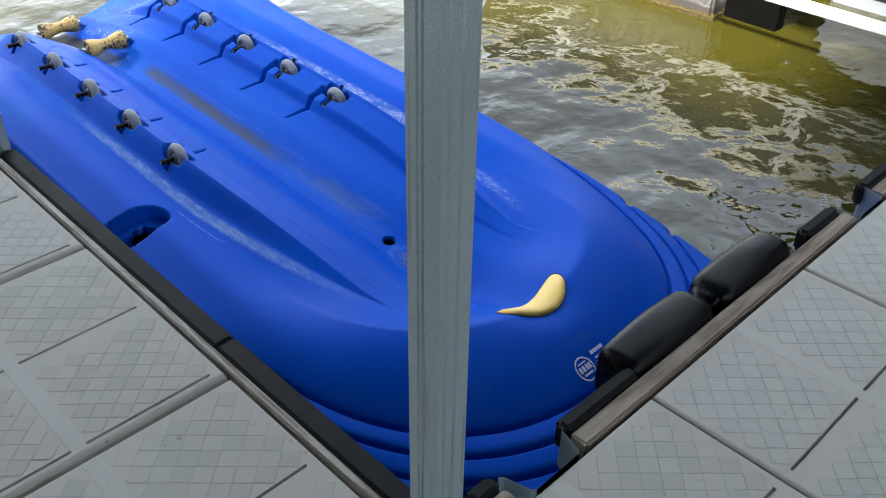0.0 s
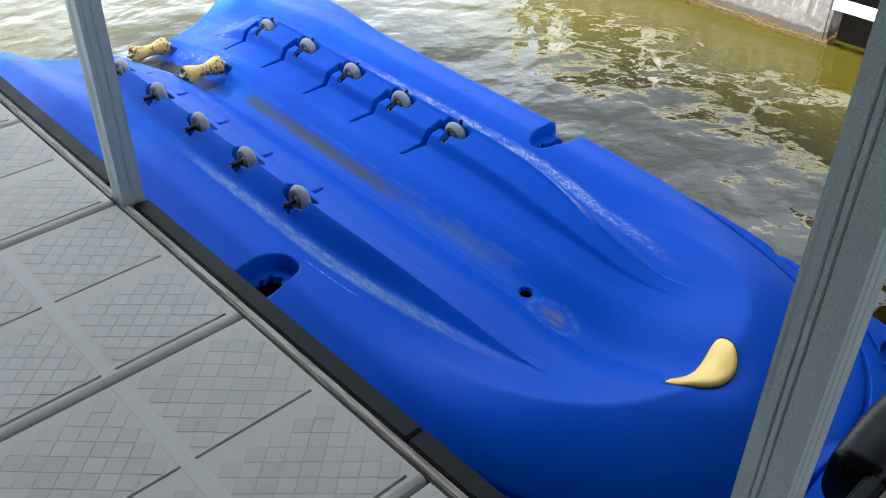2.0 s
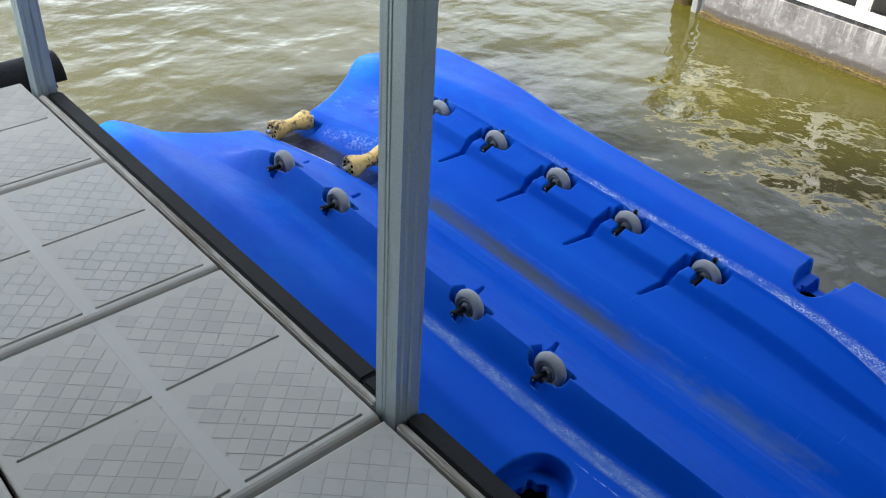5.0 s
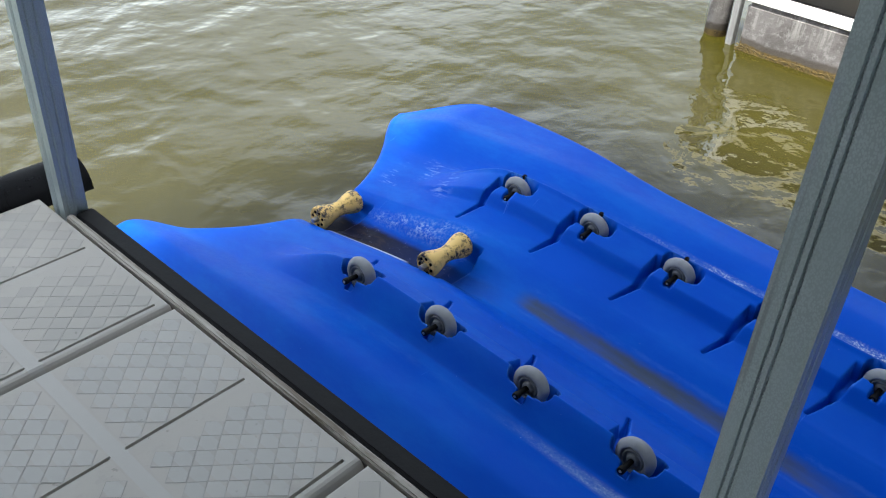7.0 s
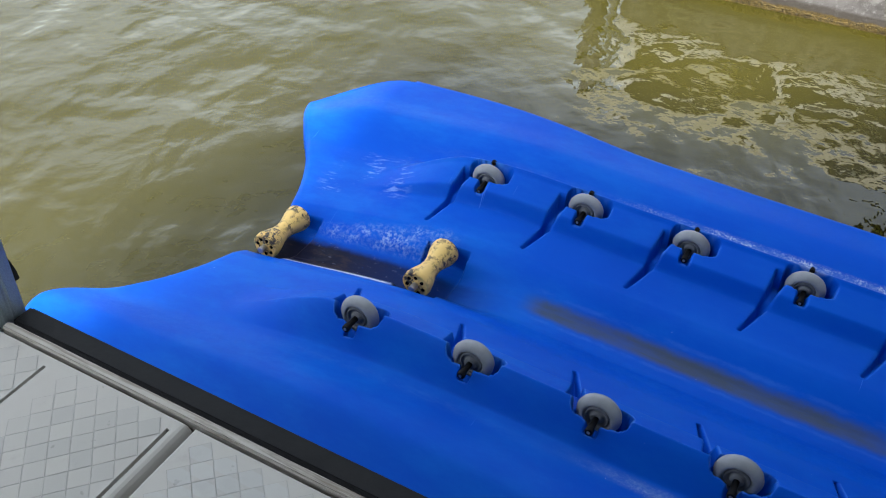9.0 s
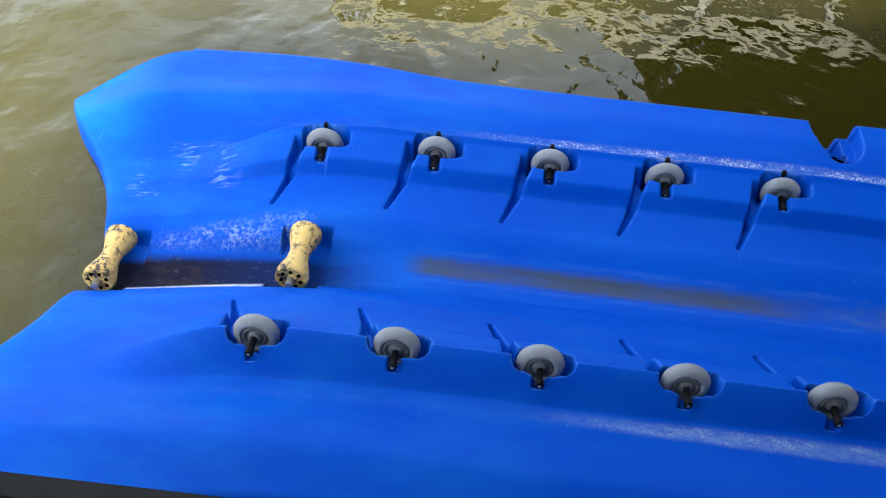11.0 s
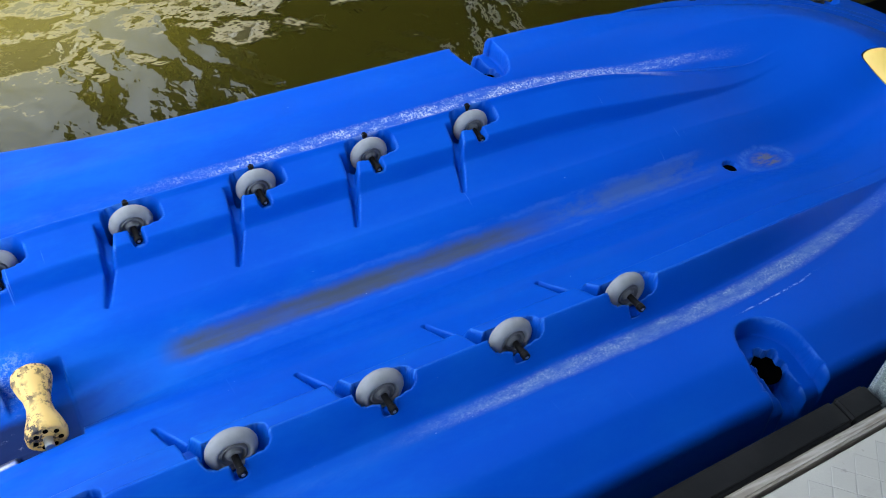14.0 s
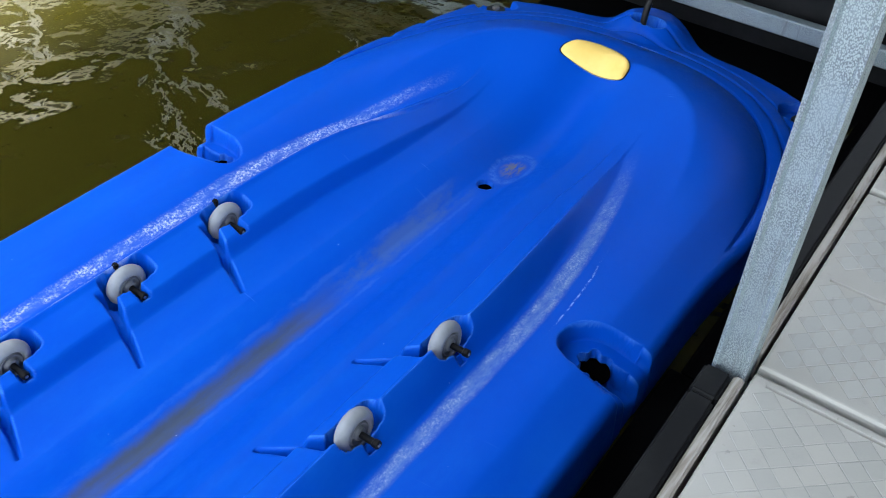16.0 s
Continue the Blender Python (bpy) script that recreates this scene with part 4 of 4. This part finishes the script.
# ---- roof over the dock, seen only as shade and reflection ----
def build_roof():
    bm = bmesh.new()
    # unseen roof, made wider towards the bow to hold skylight off the hull
    box(bm, -4.5, 1.55, -5.0, 1.5, 3.20, 3.26)
    box(bm, -4.5, 1.05, 1.5, 3.08, 3.20, 3.26)
    roof = mesh_object("ceiling", bm, ROOF)
    tagged(roof, "unseen grey sheet roof on the posts, sized to shade the lift", "roof", kind="structure")
    # second unseen sheet, added only to darken the bow and cross dock
    bm = bmesh.new()
    box(bm, 1.554, 2.95, -5.0, 0.10, 3.20, 3.26)
    roof = mesh_object("ceiling_bow_blocker", bm, ROOF)
    tagged(roof, "unseen roof sheet added to keep skylight off the bow", "roof", kind="structure")
    # unseen walls added to close the land side and block its light
    for name, x0, x1, y0, y1, top in (("wall_west_blocker", -4.6, -4.5, -5.0, 3.7, 3.2), ("wall_south_blocker", -4.5, 2.6, -5.1, -5.0, 1.8)):
        bm = bmesh.new()
        box(bm, x0, x1, y0, y1, -0.3, top)
        w = mesh_object(name, bm, SHADE)
        tagged(w, "unseen dark wall added to block light from the land side", "wall", kind="structure")


build_roof()


# ---- the far side of the basin ----
def build_far_side():
    bm = bmesh.new()
    box(bm, 3.50, 6.5, 1.00, 2.84, -0.6, 0.245, 0.015, 2)
    wall = mesh_object("seawall", bm, CONCRETE)
    tagged(wall, "stained concrete pier with yellow weed at its waterline", "seawall", kind="structure")
    # white timber front with dark openings on the pier
    bm = bmesh.new()
    box(bm, 3.500, 3.528, 0.99, 2.86, 0.254, 0.306, 0.004)
    rail = mesh_object("boathouse_rail", bm, WHITE)
    tagged(rail, "white painted timber front on the concrete pier", "rail", kind="structure")
    bm = bmesh.new()
    box(bm, 3.54, 3.60, -2.40, 3.06, 0.560, 0.670, 0.004)
    part("top_rail", bm, CREAM, rail, "cream painted top rail")
    for y in (2.80, 2.02, 1.24, 0.46, -0.32, -1.10, -1.88):
        bm = bmesh.new()
        box(bm, 3.548, 3.592, y - 0.03, y + 0.03, 0.262, 0.557, 0.003)
        part("upright", bm, WHITE, rail)
    for y0 in (2.50, 1.72, 0.94, 0.16):
        bm = bmesh.new()
        box(bm, -0.010, 0.010, 0, 0.34, -0.010, 0.010, 0.003)
        part("brace", bm, WHITE, rail, "thin white diagonal brace", False, pose(3.64, y0, 0.335, 138, 0, 0))
    # dark sheet stands in for the shade inside the openings
    bm = bmesh.new()
    box(bm, 3.72, 3.79, -2.40, 2.82, 0.25, 0.640)
    back = mesh_object("wall_boathouse", bm, SHADE)
    tagged(back, "dark sheet standing for the shade behind the white front", "wall", kind="structure")
    # black sheet paints the shadowed recess at the pier's side
    bm = bmesh.new()
    box(bm, 3.62, 3.70, 0.70, 0.996, -0.3, 0.245)
    back = mesh_object("wall_recess_shade", bm, SHADE_BLACK)
    tagged(back, "near-black sheet standing for the shaded recess beside the pier", "wall", kind="structure")
    # unseen boathouse roof over the neighbouring slip, added to keep skylight off the bow
    bm = bmesh.new()
    box(bm, 3.40, 6.60, -6.5, 0.90, 2.602, 2.70, 0.01)
    ob = mesh_object("ceiling_slip_blocker", bm, SHADE_BLACK)
    tagged(ob, "unseen dark roof over the neighbouring slip, added to block skylight", "roof", kind="structure")
    # tall white posts of the boathouse
    for y in (-0.33, -1.65):
        bm = bmesh.new()
        box(bm, 3.605, 3.665, y - 0.030, y + 0.030, -0.4, 2.6, 0.004)
        ob = mesh_object("boathouse_post", bm, WHITE)
        tagged(ob, "white painted timber post standing in the neighbouring slip", "post", "boathouse posts")
    bm = bmesh.new()
    box(bm, 3.53, 3.58, 2.890, 2.925, -0.4, 0.56, 0.004)
    part("corner_post", bm, GREYWOOD, rail, "weathered corner post")
    # weed hanging at the waterline of the pier
    rng = random.Random(11)
    bm = bmesh.new()
    bead = bmesh.new()
    bmesh.ops.create_icosphere(bead, subdivisions=1, radius=1.0)
    for k in range(4200):
        y = rng.uniform(0.985, 2.85)
        top = 0.026 + 0.007 * math.sin(y * 9) + 0.005 * math.sin(y * 23)
        z = rng.uniform(-0.012, top)
        r = rng.uniform(0.0022, 0.0055)
        at = Vector((rng.uniform(3.51, 3.75), 0.999, z)) if k % 9 == 0 else Vector((3.501, y, z))
        m = Matrix.LocRotScale(at, Euler((rng.uniform(0, 3), rng.uniform(0, 3), 0)), (r * 0.8, r * 1.4, r))
        vs = [bm.verts.new(m @ v.co) for v in bead.verts]
        for f in bead.faces:
            bm.faces.new([vs[v.index] for v in f.verts])
    bead.free()
    ob = mesh_object("weed", bm, WEED, None, True)
    tagged(ob, "golden brown weed clinging to the pier at the waterline", "weed", kind="stuff")
    # timber pile off the pier's corner
    bm = bmesh.new()
    lathe(bm, [(-0.6, 0.060), (0.3, 0.057), (0.56, 0.055)], 16, "Z")
    pile = mesh_object("pile", bm, CONCRETE, None, True, pose(3.62, 3.03, 0))
    tagged(pile, "weathered mooring pile with weed at the waterline", "pile")
    bm = bmesh.new()
    box(bm, 3.455, 3.490, -2.40, 0.985, 0.202, 0.252, 0.005)
    part("overhanging_sill", bm, WHITE, rail, "white sill beam reaching past the pier")
    # pale float in the neighbouring slip
    bm = bmesh.new()
    box(bm, 4.25, 5.60, -2.6, 0.72, -0.2, 0.36, 0.02, 2)
    fl = mesh_object("dock_neighbour", bm, PALE)
    tagged(fl, "pale grey float in the neighbouring slip", "dock", kind="structure")
    for y0 in (0.40, -0.35, -1.10):
        bm = bmesh.new()
        box(bm, -0.02, 0.02, 0, 1.5, 0, 0.02, 0.003)
        part("stay", bm, WHITE, fl, "thin white stay", False, pose(4.28, y0, 0.364, 0, 0, -62))
    bm = bmesh.new()
    box(bm, 5.7, 5.8, -6.5, 1.75, 0.25, 1.90)
    box(bm, 5.704, 5.796, -6.5, 0.99, -0.3, 0.246)
    b = mesh_object("wall_slip", bm, SHADE_BLACK)
    tagged(b, "dark boards along the neighbouring slip", "wall", kind="structure")
    # the house further back
    bm = bmesh.new()
    box(bm, 9.0, 15.0, -16.0, 0.45, -0.3, 7.0)
    hs = mesh_object("house_wall", bm, SHADE_BLACK)
    tagged(hs, "tall dark house wall behind the slip", "wall", kind="structure")


build_far_side()


# ---- small things at the bow ----
def rope(name, pts, radius, material, label, category):
    """A bent round cord along smooth points."""
    bm = bmesh.new()
    seg, steps = 8, 8
    path = []
    n = len(pts)
    for i in range(n - 1):
        p0, p1, p2, p3 = (Vector(pts[max(0, min(n - 1, i + k))]) for k in (-1, 0, 1, 2))
        for j in range(steps):
            t = j / steps
            path.append(0.5 * (2 * p1 + (p2 - p0) * t + (2 * p0 - 5 * p1 + 4 * p2 - p3) * t * t + (3 * p1 - p0 - 3 * p2 + p3) * t**3))
    path.append(Vector(pts[-1]))
    rings = []
    for i, p in enumerate(path):
        d = (path[min(i + 1, len(path) - 1)] - path[max(i - 1, 0)]).normalized()
        a = d.cross(Vector((0.1, 0.2, 1.0))).normalized()
        b = d.cross(a)
        rings.append([bm.verts.new(p + radius * (math.cos(2 * math.pi * k / seg) * a + math.sin(2 * math.pi * k / seg) * b)) for k in range(seg)])
    for a, b in zip(rings, rings[1:]):
        for k in range(seg):
            bm.faces.new((a[k], a[(k + 1) % seg], b[(k + 1) % seg], b[k]))
    bm.faces.new(rings[0][::-1])
    bm.faces.new(rings[-1])
    ob = mesh_object(name, bm, material, None, True)
    tagged(ob, label, category)
    return ob


CYAN = simple("cyan_rope_fibre", (0.04, 0.26, 0.30), 0.7, (0.10, 0.36, 0.38), scale=90)
rope("mooring_rope", [(1.26, -0.52, 0.30), (1.20, -0.48, 0.18), (1.13, -0.50, 0.15), (1.09, -0.56, 0.26)], 0.004, CYAN, "thin cyan mooring rope at the dock", "rope")
rope("mooring_strap", [(0.985, -0.41, 0.05), (0.99, -0.44, 0.16), (0.985, -0.50, 0.26), (0.98, -0.60, 0.36)], 0.012, BLACK, "black strap tied through the bow handle", "strap")
